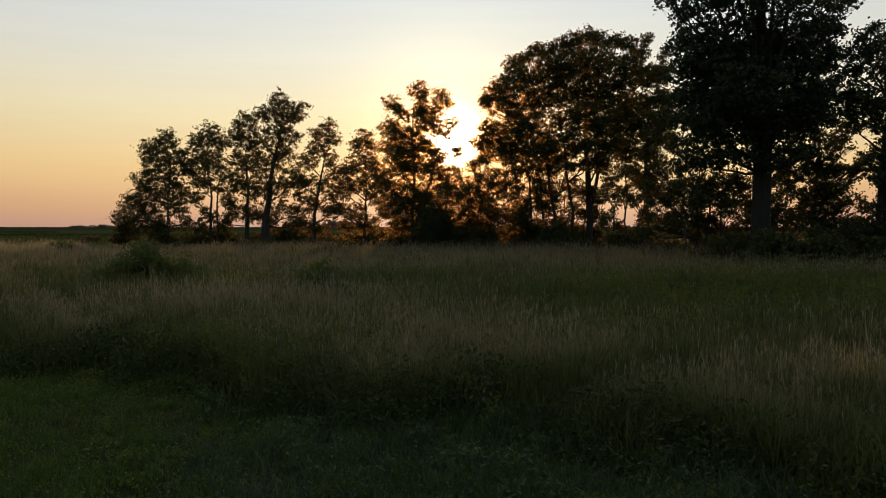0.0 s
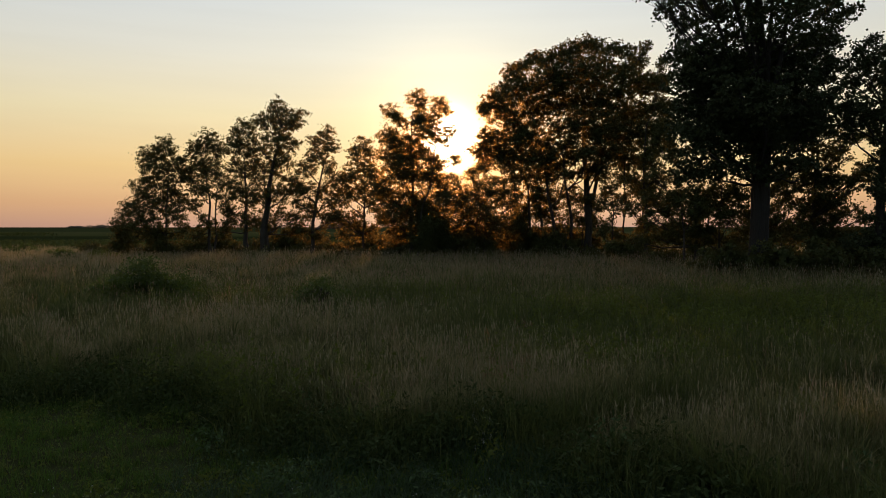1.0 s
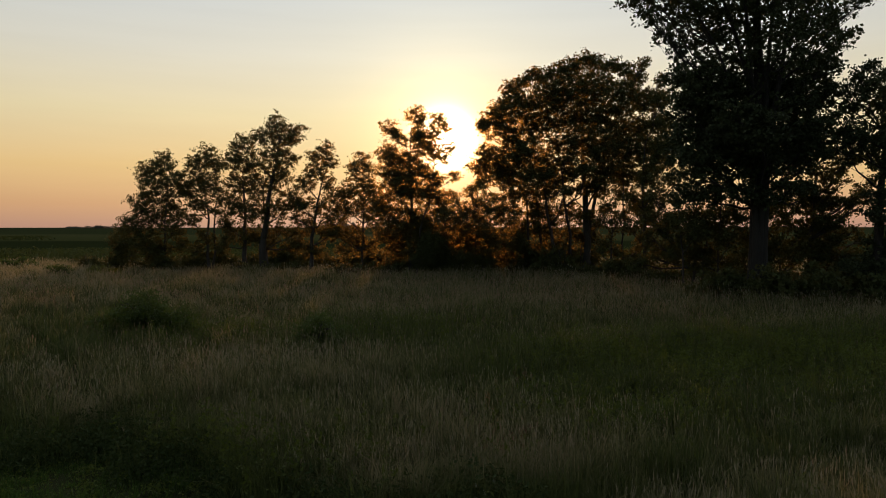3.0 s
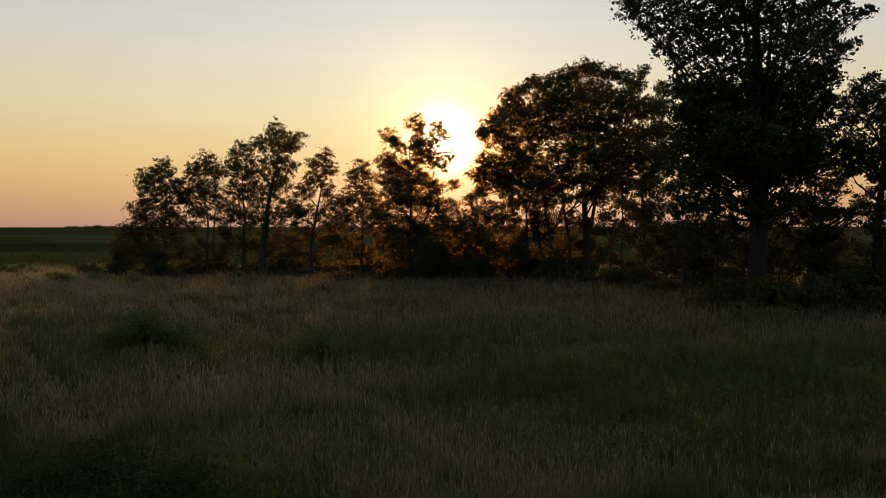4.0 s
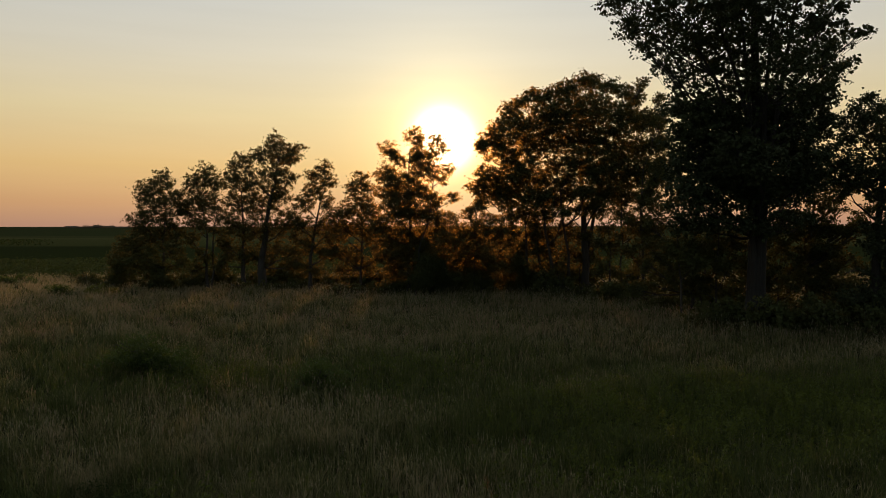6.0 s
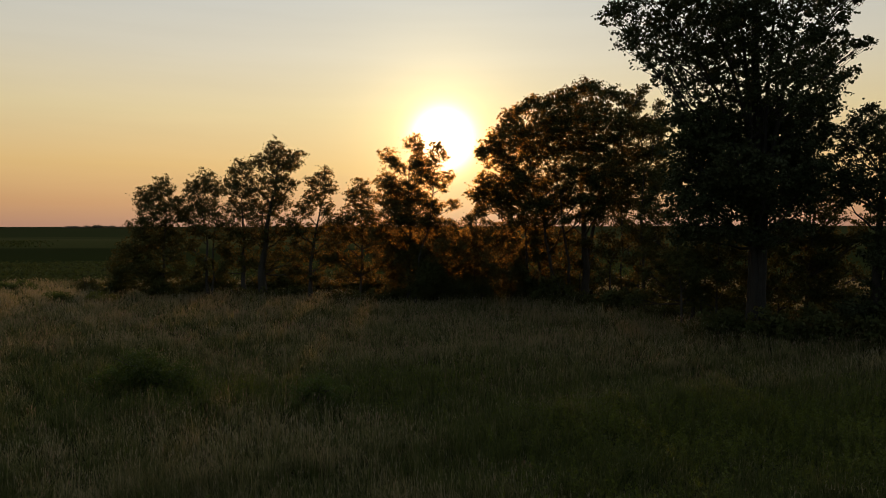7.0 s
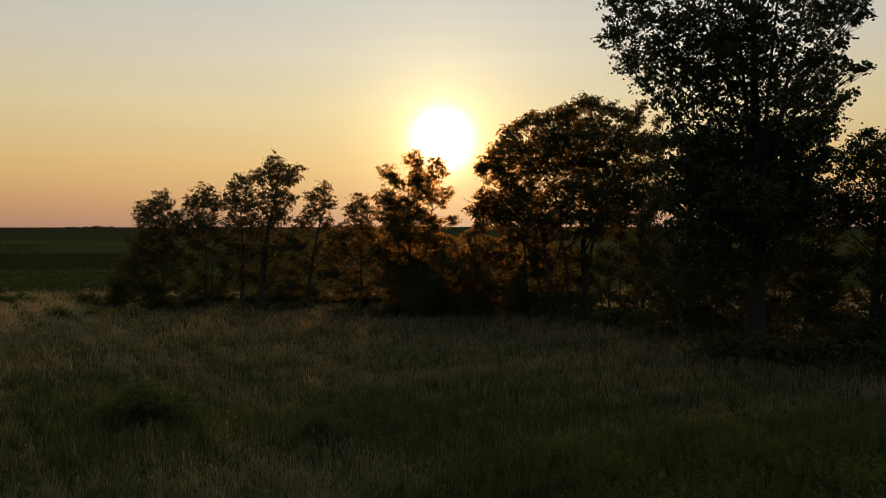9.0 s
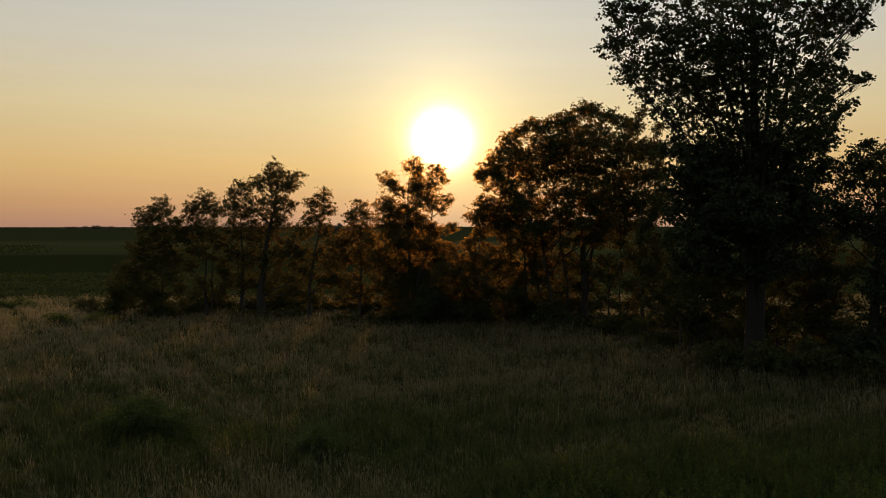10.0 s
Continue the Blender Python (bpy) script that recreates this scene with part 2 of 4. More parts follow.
def land(x, y):
    """Height of the ground: a low verge, a bank, a gently rising meadow, level fields."""
    x, y = np.asarray(x, float), np.asarray(y, float)
    s = y - (10.2 - 0.56 * np.clip(x, -40, 14))
    z = 0.55 * smooth(-1.2, 4.2, s) + 0.60 * smooth(4, 48, s)
    near = 1 - smooth(70, 110, np.hypot(x, y))
    return z + near * (0.07 * wave(x, y, 7.0, 1.3) + 0.10 * wave(x, y, 19.0, 0.4) * smooth(0, 8, s))


STRAW = ((4.8, 10.8, 2.2, 0.12), (0.8, 13.2, 2.4, 0.22), (-2.0, 15.5, 2.6, 0.25), (-5.5, 16.0, 2.2, 0.2), (-6.3, 20.5, 4.0, 0.36), (-0.6, 12.2, 1.6, 0.2), (12.5, 15.0, 2.5, 0.12), (8.0, 13.0, 2.2, 0.16))
GREEN = ((9.5, 20.5, 4.2, -0.6), (15.0, 21.5, 3.6, -0.55), (-3.4, 12.9, 1.6, -0.25), (3.0, 20.0, 3.0, -0.3), (-17.0, 30.0, 7.0, -0.3), (11.5, 17.0, 1.6, -0.6), (-1.0, 28.0, 4.0, -0.2), (5.5, 15.0, 1.6, -0.3))


def dryness(x, y):
    """How far the grass has turned to straw: below 0 green, above 0.5 straw."""
    s = y - meadow_edge(x)
    # the last term keeps the near edge green and carries the bank's shade
    d = -0.10 + 0.24 * wave(x, y, 8.0, 6.0) + 0.34 * wave(x, y, 2.9, 1.0) + 0.3 * wave(x, y, 1.1, 2.2) + 0.34 * smooth(24, 36, y) - 0.6 * np.exp(-((s - 0.1) / 0.9) ** 2)
    for cx, cy, cr, amount in STRAW + GREEN:
        d = d + amount * np.exp(-((x - cx) ** 2 + (y - cy) ** 2) / cr ** 2)
    return d


def fast_mesh(name, verts, tris, mat, along=None):
    me = bpy.data.meshes.new(name)
    assert tris.ndim == 2
    verts, tris = np.ascontiguousarray(verts, np.float32), np.ascontiguousarray(tris, np.int32)
    me.vertices.add(len(verts))
    me.vertices.foreach_set("co", verts.ravel())
    me.loops.add(tris.size)
    me.loops.foreach_set("vertex_index", tris.ravel())
    me.polygons.add(len(tris))
    me.polygons.foreach_set("loop_start", np.arange(len(tris), dtype=np.int32) * 3)
    me.update(calc_edges=True)
    me.materials.append(mat)
    if along is not None:
        me.attributes.new("along", "FLOAT", "POINT").data.foreach_set("value", np.ascontiguousarray(along, np.float32))
        me.attributes.new("dry", "FLOAT", "POINT").data.foreach_set("value", np.ascontiguousarray(dryness(verts[:, 0], verts[:, 1]), np.float32))
    return me


def quads_to_tris(q):
    return np.concatenate([q[:, (0, 1, 2)], q[:, (0, 2, 3)]])


def axis(near, far, first, ratio):
    out, step = [0.0], first
    while out[-1] < far:
        out.append(out[-1] + step)
        if out[-1] > near:
            step *= ratio
    return np.array(out)


def build_ground():
    a = axis(30, 4700, 0.8, 1.13)
    xs = np.concatenate([-a[:0:-1], a])
    b = axis(70, 4700, 0.8, 1.13)
    c = axis(6, 4700, 1.2, 1.25)
    ys = np.concatenate([-c[:0:-1], b])
    gx, gy = np.meshgrid(xs, ys)
    v = np.stack([gx, gy, land(gx, gy)], -1).reshape(-1, 3)
    nx, ny = len(xs), len(ys)
    i = (np.arange(ny - 1)[:, None] * nx + np.arange(nx - 1)[None]).ravel()
    me = fast_mesh("ground", v, quads_to_tris(np.stack([i, i + 1, i + nx + 1, i + nx], 1)), GROUND_MAT)
    me.polygons.foreach_set("use_smooth", np.ones(len(me.polygons), bool))
    tagged(new("ground", me), "dark thatch and soil under meadow, running out to crop fields", "ground", kind="structure")


build_ground()


def tubes(paths, sides=6):
    """Tapered tubes along paths of (points, radii)."""
    vs, ts, base = [], [], 0
    ang = np.arange(sides) * 2 * math.pi / sides
    for pts, rad in paths:
        pts, rad = np.asarray(pts, float), np.asarray(rad, float)
        d = np.gradient(pts, axis=0)
        d /= np.linalg.norm(d, axis=1, keepdims=True) + 1e-9
        ref = np.where(np.abs(d[:, 2:3]) > 0.8, np.array([[1.0, 0, 0]]), np.array([[0, 0, 1.0]]))
        u = np.cross(d, ref)
        u /= np.linalg.norm(u, axis=1, keepdims=True) + 1e-9
        v = np.cross(d, u)
        ring = pts[:, None] + rad[:, None, None] * (np.cos(ang)[None, :, None] * u[:, None] + np.sin(ang)[None, :, None] * v[:, None])
        vs.append(ring.reshape(-1, 3))
        k = np.arange(len(pts) - 1)[:, None] * sides
        j = np.arange(sides)[None]
        j2 = (j + 1) % sides
        q = np.stack([k + j, k + j2, k + j2 + sides, k + j + sides], -1).reshape(-1, 4) + base
        ts.append(quads_to_tris(q))
        base += len(pts) * sides
    return np.concatenate(vs), np.concatenate(ts)


def furrowed(pts, rads, r, sides=40):
    """A thick trunk: ridged bark that wanders up the stem, root flare at the foot."""
    k = 6
    fine = np.arange((len(pts) - 1) * k + 1) / k
    p = np.stack([np.interp(fine, np.arange(len(pts)), pts[:, i]) for i in range(3)], 1)
    q = np.interp(fine, np.arange(len(pts)), rads)
    v, t = tubes([(p, q)], sides)
    v = v.reshape(len(p), sides, 3)
    ang = np.arange(sides)[None] * 2 * math.pi / sides
    up = p[:, 2:3]
    a, b, c = r.uniform(0, 6.28, 3)
    ridge = np.abs(np.sin(6.5 * ang + 1.1 * np.sin(0.9 * up + a) + 0.4 * np.sin(2.7 * up + b + 2 * ang))) - 0.6
    gain = 1 + 0.10 * ridge + 0.05 * np.sin(2 * ang + 0.5 * up + c) + 0.18 * np.exp(-np.clip(up, 0, None) / 0.5) * np.cos(5 * ang + b) + 0.025 * r.normal(size=(len(p), sides))
    v = p[:, None] + (v - p[:, None]) * gain[:, :, None]
    return v.reshape(-1, 3), t


def unit(v):
    return v / (np.linalg.norm(v, axis=-1, keepdims=True) + 1e-9)


def leaves(centres, length, width, r, droop=0.3, flat=False):
    """Folded leaf blades, one quad each, turned every way."""
    n = len(centres)
    u = unit(r.normal(size=(n, 3)) - np.array([0, 0, droop]))
    if flat:
        u = unit(u * np.array([1, 1, 0.25]))
    v = unit(np.cross(u, r.normal(size=(n, 3)) * (0.3 if flat else 1.0) + np.array([0, 0, 1.0 if flat else 0.0])))
    w_ = np.cross(u, v)
    le = (length * r.uniform(0.65, 1.25, n))[:, None]
    wi = le * width
    q = np.stack([centres - u * le * 0.5, centres - u * le * 0.05 + v * wi * 0.5 + w_ * wi * 0.16, centres + u * le * 0.5, centres - u * le * 0.05 - v * wi * 0.5 + w_ * wi * 0.16], 1)
    i = np.arange(n)[:, None] * 4
    return q.reshape(-1, 3), np.concatenate([i + np.array([[0, 1, 2]]), i + np.array([[0, 2, 3]])])


def part(name, me, parent, label=""):
    ob = new(name, me)
    ob.parent = parent
    return tagged(ob, label) if label else ob


def bend(p0, p1, r, sag=0.15, n=6):
    """A crooked line from p0 to p1 that leaves upward-outward."""
    p0, p1 = np.asarray(p0, float), np.asarray(p1, float)
    t = np.linspace(0, 1, n)[:, None]
    span = np.linalg.norm(p1 - p0)
    mid = (p0 + p1) / 2 + np.array([0, 0, -sag * span * 0.6]) + r.normal(size=3) * span * 0.05
    pts = (1 - t) ** 2 * p0 + 2 * t * (1 - t) * mid + t * t * p1
    pts[1:-1] += r.normal(size=(n - 2, 3)) * span * 0.018
    return pts


def tree(name, label, at, stems, masses, seed, leaf=0.18, leaf_width=0.55, cover=2.1, sprays=8.0, spread=0.33, cluster=0.28, leaf_mat=None, bark_mat=None, kind="tree", group="trees of the shelterbelt", twigs=14, swell=1.01, bare=1.7, airy=(99.0, 1.0)):
    """stems: (offset at the base, offset at the top, height, radius at the base). masses: (offset, height, radius) of each mass of foliage
    that a limb carries. cover: leaf area over the area of each mass. sprays: how closely the leafy sprays fill a mass.
    airy: the height above which the crown opens, and by how much."""
    r = np.random.default_rng(seed)
    x, y = at
    g = float(land(x, y))
    root = tagged(new(name), label, kind, group)
    root.location = (x, y, g)
    lift = 1.2 - g
    # a tree bare to a good height forks late from one trunk
    fork = 0.35 if bare > 3 else 1.0
    lines = []
    for b0, b1, h, rad in stems:
        n = 12
        t = np.linspace(0, 1, n)
        px = b0 + (b1 - b0) * t ** (1.7 / fork ** 0.4)
        dy = r.uniform(-0.5, 0.5) * (len(stems) > 1) * fork
        wob = np.cumsum(r.normal(size=(n, 2)) * h * 0.008 * fork, 0)
        pts = np.stack([px + wob[:, 0], dy + wob[:, 1], -0.25 + (h + 0.25) * t], 1)
        rads = rad * (1 - 0.9 * t) + 0.012
        rads[0] *= 1.45
        rads[1] *= 1.08
        lines.append((pts, rads))
        me = fast_mesh("trunk", *(furrowed(pts, rads, r) if rad > 0.25 else tubes([(pts, rads)], 9)), bark_mat or BARK)
        me.polygons.foreach_set("use_smooth", np.ones(len(me.polygons), bool))
        part("trunk", me, root)
    wide = max(abs(m[0]) for m in masses)
    foliage = []
    for dx, z, rad in masses:
        depth = spread * wide * math.sqrt(max(0.1, 1 - (dx / (wide + 0.5)) ** 2))
        dy = r.uniform(-1, 1) * depth
        c = np.array([(x + dx) * (1 + dy / y) - x, dy, z + lift + (z + g - 6.0) * dy / y])
        # the stem and the height from which this limb leaves
        best = None
        for pts, rads in lines:
            out = np.hypot(pts[:, 0] - c[0], pts[:, 1] - c[1])
            cost = np.abs((c[2] - pts[:, 2]) - 0.75 * out - 0.2) + 0.5 * out + 100 * (pts[:, 2] < min(bare, 0.22 * pts[-1, 2]))
            k = int(np.argmin(cost))
            if best is None or cost[k] < best[0]:
                best = (cost[k], pts[k], rads[k])
        start, r0 = best[1], best[2]
        span = np.linalg.norm(c - start) + 0.1
        thin = airy[1] if z > airy[0] else 1.0
        n_cl = max(7, int(thin * sprays * (rad / cluster) ** 2))
        e = unit(r.normal(size=(n_cl, 3))) * (r.uniform(0, 1, (n_cl, 1)) ** 0.42)
        loose = np.where(r.uniform(0, 1, (n_cl, 1)) < 0.22, 1.24, 1.0)
        cl = c + e * np.array([1.06, 1.1, 0.92]) * rad * swell * loose
        # sprays that reach over towards the neighbouring masses
        beside = [m for m in masses if 0.2 < math.hypot(m[0] - dx, m[1] - z) < 1.7 * rad + m[2]]
        if beside:
            k = int(n_cl * 0.25)
            to = np.array([beside[q] for q in r.integers(0, len(beside), k)])
            f = r.uniform(0.25, 0.6, (k, 1))
            over = c + f * np.stack([to[:, 0] - dx, r.normal(size=k) * rad * 0.6, to[:, 1] - z], 1) + r.normal(size=(k, 3)) * rad * 0.22
            cl = np.concatenate([cl, over])
            n_cl += k
        paths = []
        main = bend(start, c, r, 0.18)
        paths.append((main, np.linspace(min(r0 * 0.75, 0.02 + 0.014 * span + 0.02 * rad), 0.016, len(main))))
        if twigs:
            pick = r.permutation(n_cl)[: min(n_cl, twigs)]
            for k in pick:
                s = main[r.integers(len(main) // 2, len(main))]
                paths.append((bend(s, cl[k], r, 0.1, 4), np.linspace(0.017, 0.005, 4)))
        part("limb", fast_mesh("limb", *tubes(paths, 4), bark_mat or BARK), root)
        n_leaf = int(thin * cover * math.pi * (swell * rad) ** 2 / (leaf * leaf * leaf_width * 0.5 * 0.5))
        pick = r.choice(n_cl, n_leaf, p=r.dirichlet(np.ones(n_cl) * 3.0))
        # each spray is a tilted plate of leaves, wider than it is thick
        tilt = r.normal(size=(n_cl, 2))[pick] * 0.35
        off = r.normal(size=(n_leaf, 3)) * cluster * np.array([0.46, 0.46, 0.24])
        off[:, 2] += off[:, 0] * tilt[:, 0] + off[:, 1] * tilt[:, 1]
        foliage.append(cl[pick] + off)
    v, t = leaves(np.concatenate(foliage), leaf, leaf_width, r)
    part("crown", fast_mesh("crown", v, t, leaf_mat or LEAF_ELM), root)
    return root


# ---- the shelterbelt ----
T1_AT = (-24.01, 61.5)
T1 = [
    (0.05, 9.38, 1.06), (-1.38, 8.49, 1.13), (1.08, 8.0, 1.03), (-0.54, 6.92, 1.35), (-1.87, 5.93, 1.08), (0.79, 5.54, 1.13),
    (-1.03, 4.46, 1.42), (-2.85, 3.87, 1.12), (-3.84, 2.49, 1.13), (-1.77, 2.24, 1.45), (0.79, 3.38, 0.86), (-3.64, 1.26, 0.95),
    (-0.3, 1.26, 1.16), (1.48, 4.46, 0.69), (1.77, 6.92, 0.64), (1.67, 2.24, 0.74),
]
T2_AT = (-19.91, 61)
T2 = [
    (-0.2, 10.0, 0.96), (-1.27, 9.32, 0.83), (0.78, 9.07, 0.83), (-0.88, 7.61, 1.17), (0.44, 7.27, 0.98), (-1.27, 6.0, 0.78),
    (-0.1, 5.61, 0.82), (1.27, 4.68, 0.66), (-1.51, 4.34, 0.72), (0.93, 1.9, 0.69), (-1.27, 1.61, 0.86), (1.37, 6.29, 0.63),
    (-1.95, 6.88, 0.63), (1.76, 3.22, 0.63), (-0.29, 2.97, 0.72),
]
T3_AT = (-15.73, 60.3)
T3 = [
    (1.64, 12.71, 0.79), (3.47, 11.84, 0.85), (2.03, 11.5, 1.04), (0.39, 11.4, 0.86), (-1.11, 10.78, 0.96), (-2.07, 9.47, 0.92),
    (-0.39, 9.23, 1.2), (1.54, 9.57, 1.14), (-1.35, 7.54, 1.21), (0.58, 7.3, 1.35), (2.27, 8.03, 1.01), (-1.83, 5.61, 0.96),
    (-0.14, 5.13, 1.29), (1.78, 5.37, 1.11), (-0.87, 2.96, 1.01), (0.82, 2.72, 1.1), (2.27, 3.54, 0.74), (3.18, 5.61, 0.65),
    (3.47, 3.35, 0.63), (-2.41, 3.93, 0.68), (-2.8, 2.24, 0.67), (3.09, 2.0, 0.67), (3.1, 11.07, 0.55), (3.38, 9.57, 0.55),
    (2.6, 10.1, 0.42),
]
T4_AT = (-10.86, 59.3)
T4 = [
    (1.33, 10.34, 0.73), (0.14, 9.68, 0.59), (1.66, 9.21, 0.68), (0.47, 8.4, 0.94), (-0.47, 7.45, 0.85), (1.52, 7.45, 0.71),
    (-0.81, 5.79, 0.9), (0.71, 5.55, 0.87), (0.0, 3.89, 0.86), (-1.28, 4.6, 0.59), (1.09, 3.32, 0.64), (-0.24, 1.9, 0.73),
    (-1.76, 6.5, 0.62), (2.13, 5.32, 0.62), (-1.19, 2.56, 0.61), (2.04, 3.32, 0.62), (0.71, 1.76, 0.6),
]
T5_AT = (-6.44, 58.8)
T5 = [
    (-0.05, 9.33, 0.73), (-0.8, 8.49, 0.7), (0.61, 8.49, 0.7), (-0.09, 7.4, 0.92), (-1.27, 6.7, 0.94), (0.85, 6.7, 0.89),
    (-0.33, 5.52, 1.07), (-1.65, 4.82, 0.84), (-2.21, 6.32, 0.75), (0.71, 4.58, 0.89), (-0.8, 3.03, 1.02), (-2.45, 3.31, 0.75),
    (0.14, 1.99, 0.93), (1.65, 5.29, 0.63), (-2.96, 4.58, 0.59), (1.55, 3.03, 0.63), (-1.74, 1.76, 0.6),
]
T6_AT = (-2.19, 54.8)
T6 = [
    (0.3, 12.38, 0.81), (-1.67, 11.41, 0.71), (-1.14, 10.67, 0.46), (2.06, 11.94, 0.66), (2.54, 11.24, 0.41), (1.18, 10.71, 1.11),
    (0.44, 10.97, 0.61), (-1.97, 9.44, 0.81), (-0.97, 9.09, 0.66), (0.3, 9.35, 0.76), (1.53, 9.53, 0.76), (2.89, 9.79, 0.51),
    (2.5, 8.96, 0.35), (-0.44, 8.04, 0.9), (-1.76, 7.95, 0.9), (0.87, 8.04, 0.85), (1.84, 7.51, 0.69), (3.33, 7.69, 0.42),
    (-1.32, 6.72, 1.11), (0.22, 6.5, 1.17), (1.75, 6.37, 0.85), (-2.54, 5.41, 0.95), (-0.79, 4.84, 1.06), (0.79, 4.4, 1.06),
    (2.32, 5.28, 0.85), (-1.76, 3.48, 1.17), (-0.09, 3.22, 1.27), (1.49, 3.22, 1.27), (-1.32, 1.9, 0.85), (0.35, 1.72, 1.06),
    (1.75, 1.81, 1.17), (-0.62, 10.45, 0.38), (0.44, 10.45, 0.46),
]
THICKET_AT = (1.99, 54)
THICKET = [
    (-1.17, 6.05, 0.61), (0.26, 6.44, 0.51), (0.82, 6.91, 0.37), (-0.39, 4.92, 0.84), (0.99, 4.28, 0.61), (-1.6, 4.28, 0.93),
    (2.29, 4.36, 0.56), (-2.47, 2.5, 1.21), (-0.82, 2.68, 1.31), (0.9, 2.59, 1.26), (2.63, 2.5, 1.17), (0.13, 1.3, 1.03),
    (-1.6, 1.21, 0.93), (1.85, 1.21, 0.93), (3.8, 2.68, 0.84), (3.58, 1.3, 0.84), (3.37, 4.15, 0.56), (1.34, 5.36, 0.33),
    (-3.33, 1.3, 0.84), (-0.09, 3.93, 0.93), (1.51, 3.5, 0.84), (1.81, 4.92, 0.43), (2.63, 5.14, 0.43), (0.69, 5.53, 0.39),
    (0.95, 5.79, 0.39), (1.64, 6.22, 0.39), (2.33, 5.96, 0.43), (0.69, 5.01, 0.43), (1.81, 5.27, 0.48), (2.89, 5.27, 0.48),
    (1.29, 6.74, 0.26),
]
T7_AT = (11.59, 55.5)
T7_CROWN = [
    (-7.64, 11.93, 1.11), (-6.84, 13.13, 0.82), (-8.39, 11.71, 0.48), (-6.08, 14.55, 0.77), (-5.2, 15.13, 0.63), (-4.31, 15.71, 0.63),
    (-3.55, 15.44, 0.53), (-2.53, 15.89, 0.72), (-1.51, 16.24, 0.72), (-0.4, 16.77, 0.72), (0.49, 16.64, 0.77), (1.73, 16.37, 0.72),
    (2.8, 16.02, 0.63), (4.22, 16.6, 0.48), (3.73, 15.49, 0.77), (-5.37, 13.09, 1.29), (-3.38, 13.75, 1.42), (-1.38, 14.33, 1.51),
    (0.62, 14.51, 1.51), (2.62, 13.84, 1.33), (4.39, 13.62, 1.07), (-6.17, 11.18, 0.98), (-4.26, 11.53, 1.24), (-2.27, 12.11, 1.24),
    (-0.27, 12.29, 1.38), (1.73, 11.98, 1.42), (3.73, 11.53, 1.24), (5.28, 11.76, 0.71), (5.46, 13.71, 0.8), (5.9, 11.93, 0.8),
    (5.64, 15.31, 0.49),
]
T7_SKIRT = [
    (-7.95, 9.54, 0.79), (-8.7, 8.52, 0.73), (-7.33, 8.47, 1.1), (-8.39, 7.36, 0.58), (-6.04, 9.63, 1.21), (-4.75, 9.71, 1.15),
    (-3.38, 8.87, 0.89), (-0.93, 10.74, 1.0), (1.11, 10.2, 1.36), (2.71, 9.89, 1.31), (4.39, 9.71, 1.15), (-6.62, 7.67, 0.89),
    (-5.37, 8.03, 1.15), (-4.04, 7.67, 1.05), (-2.49, 7.54, 0.94), (-1.29, 7.98, 0.63), (1.37, 8.12, 1.26), (2.88, 7.94, 1.15),
    (4.48, 7.76, 0.79), (-6.0, 6.34, 0.84), (-4.49, 6.34, 0.68), (-3.07, 6.34, 0.73), (-1.47, 6.52, 0.47), (0.66, 6.7, 0.84),
    (2.53, 6.43, 0.73), (3.95, 5.45, 0.79), (-1.16, 9.31, 0.63), (-0.58, 8.12, 0.52), (-2.49, 10.16, 0.84), (-1.87, 8.83, 0.67),
    (0.13, 9.71, 0.71), (5.99, 10.2, 0.8), (6.26, 8.92, 0.62),
]
T7_LOW = [
    (-5.73, 4.92, 0.59), (-4.22, 4.74, 0.5), (-2.89, 4.12, 0.45), (-5.37, 3.23, 0.72), (-3.95, 3.5, 0.5), (-2.49, 2.52, 0.5),
    (-0.05, 4.65, 0.45), (0.31, 3.05, 0.41), (2.53, 4.74, 0.45), (4.62, 4.43, 0.63), (4.31, 2.65, 0.54), (-1.38, 1.63, 0.59),
    (-2.93, 1.46, 0.54), (2.09, 1.81, 0.54), (0.4, 1.46, 0.54), (3.51, 1.46, 0.72), (-4.49, 1.63, 0.63), (-0.49, 3.1, 0.36),
    (-1.82, 6.43, 0.36), (-5.2, 2.21, 0.46), (-3.69, 2.21, 0.46), (0.75, 3.99, 0.31), (1.33, 5.1, 0.34), (3.11, 4.43, 0.34),
    (4.66, 5.98, 0.38), (-0.05, 8.29, 0.53), (-2.98, 7.94, 0.57), (0.4, 7.41, 0.5), (-0.58, 6.78, 0.46),
]
T8_AT = (14.19, 49)
T8 = [
    (1.02, 12.56, 0.7), (1.18, 9.23, 0.78), (0.55, 8.25, 0.74), (0.0, 7.39, 0.86), (0.86, 6.09, 0.9), (-0.82, 5.7, 0.82),
    (0.16, 4.53, 0.94), (1.53, 4.13, 0.86), (-1.02, 3.74, 0.59), (0.16, 2.57, 0.78), (1.53, 2.17, 0.81),
]
T9_AT = (12.12, 51)
T9 = [
    (0.0, 5.33, 0.65), (-0.45, 4.23, 0.55), (0.57, 3.94, 0.57), (-0.12, 2.59, 0.57), (-0.69, 1.98, 0.48),
]
BIG_AT = (17.37, 38.3)
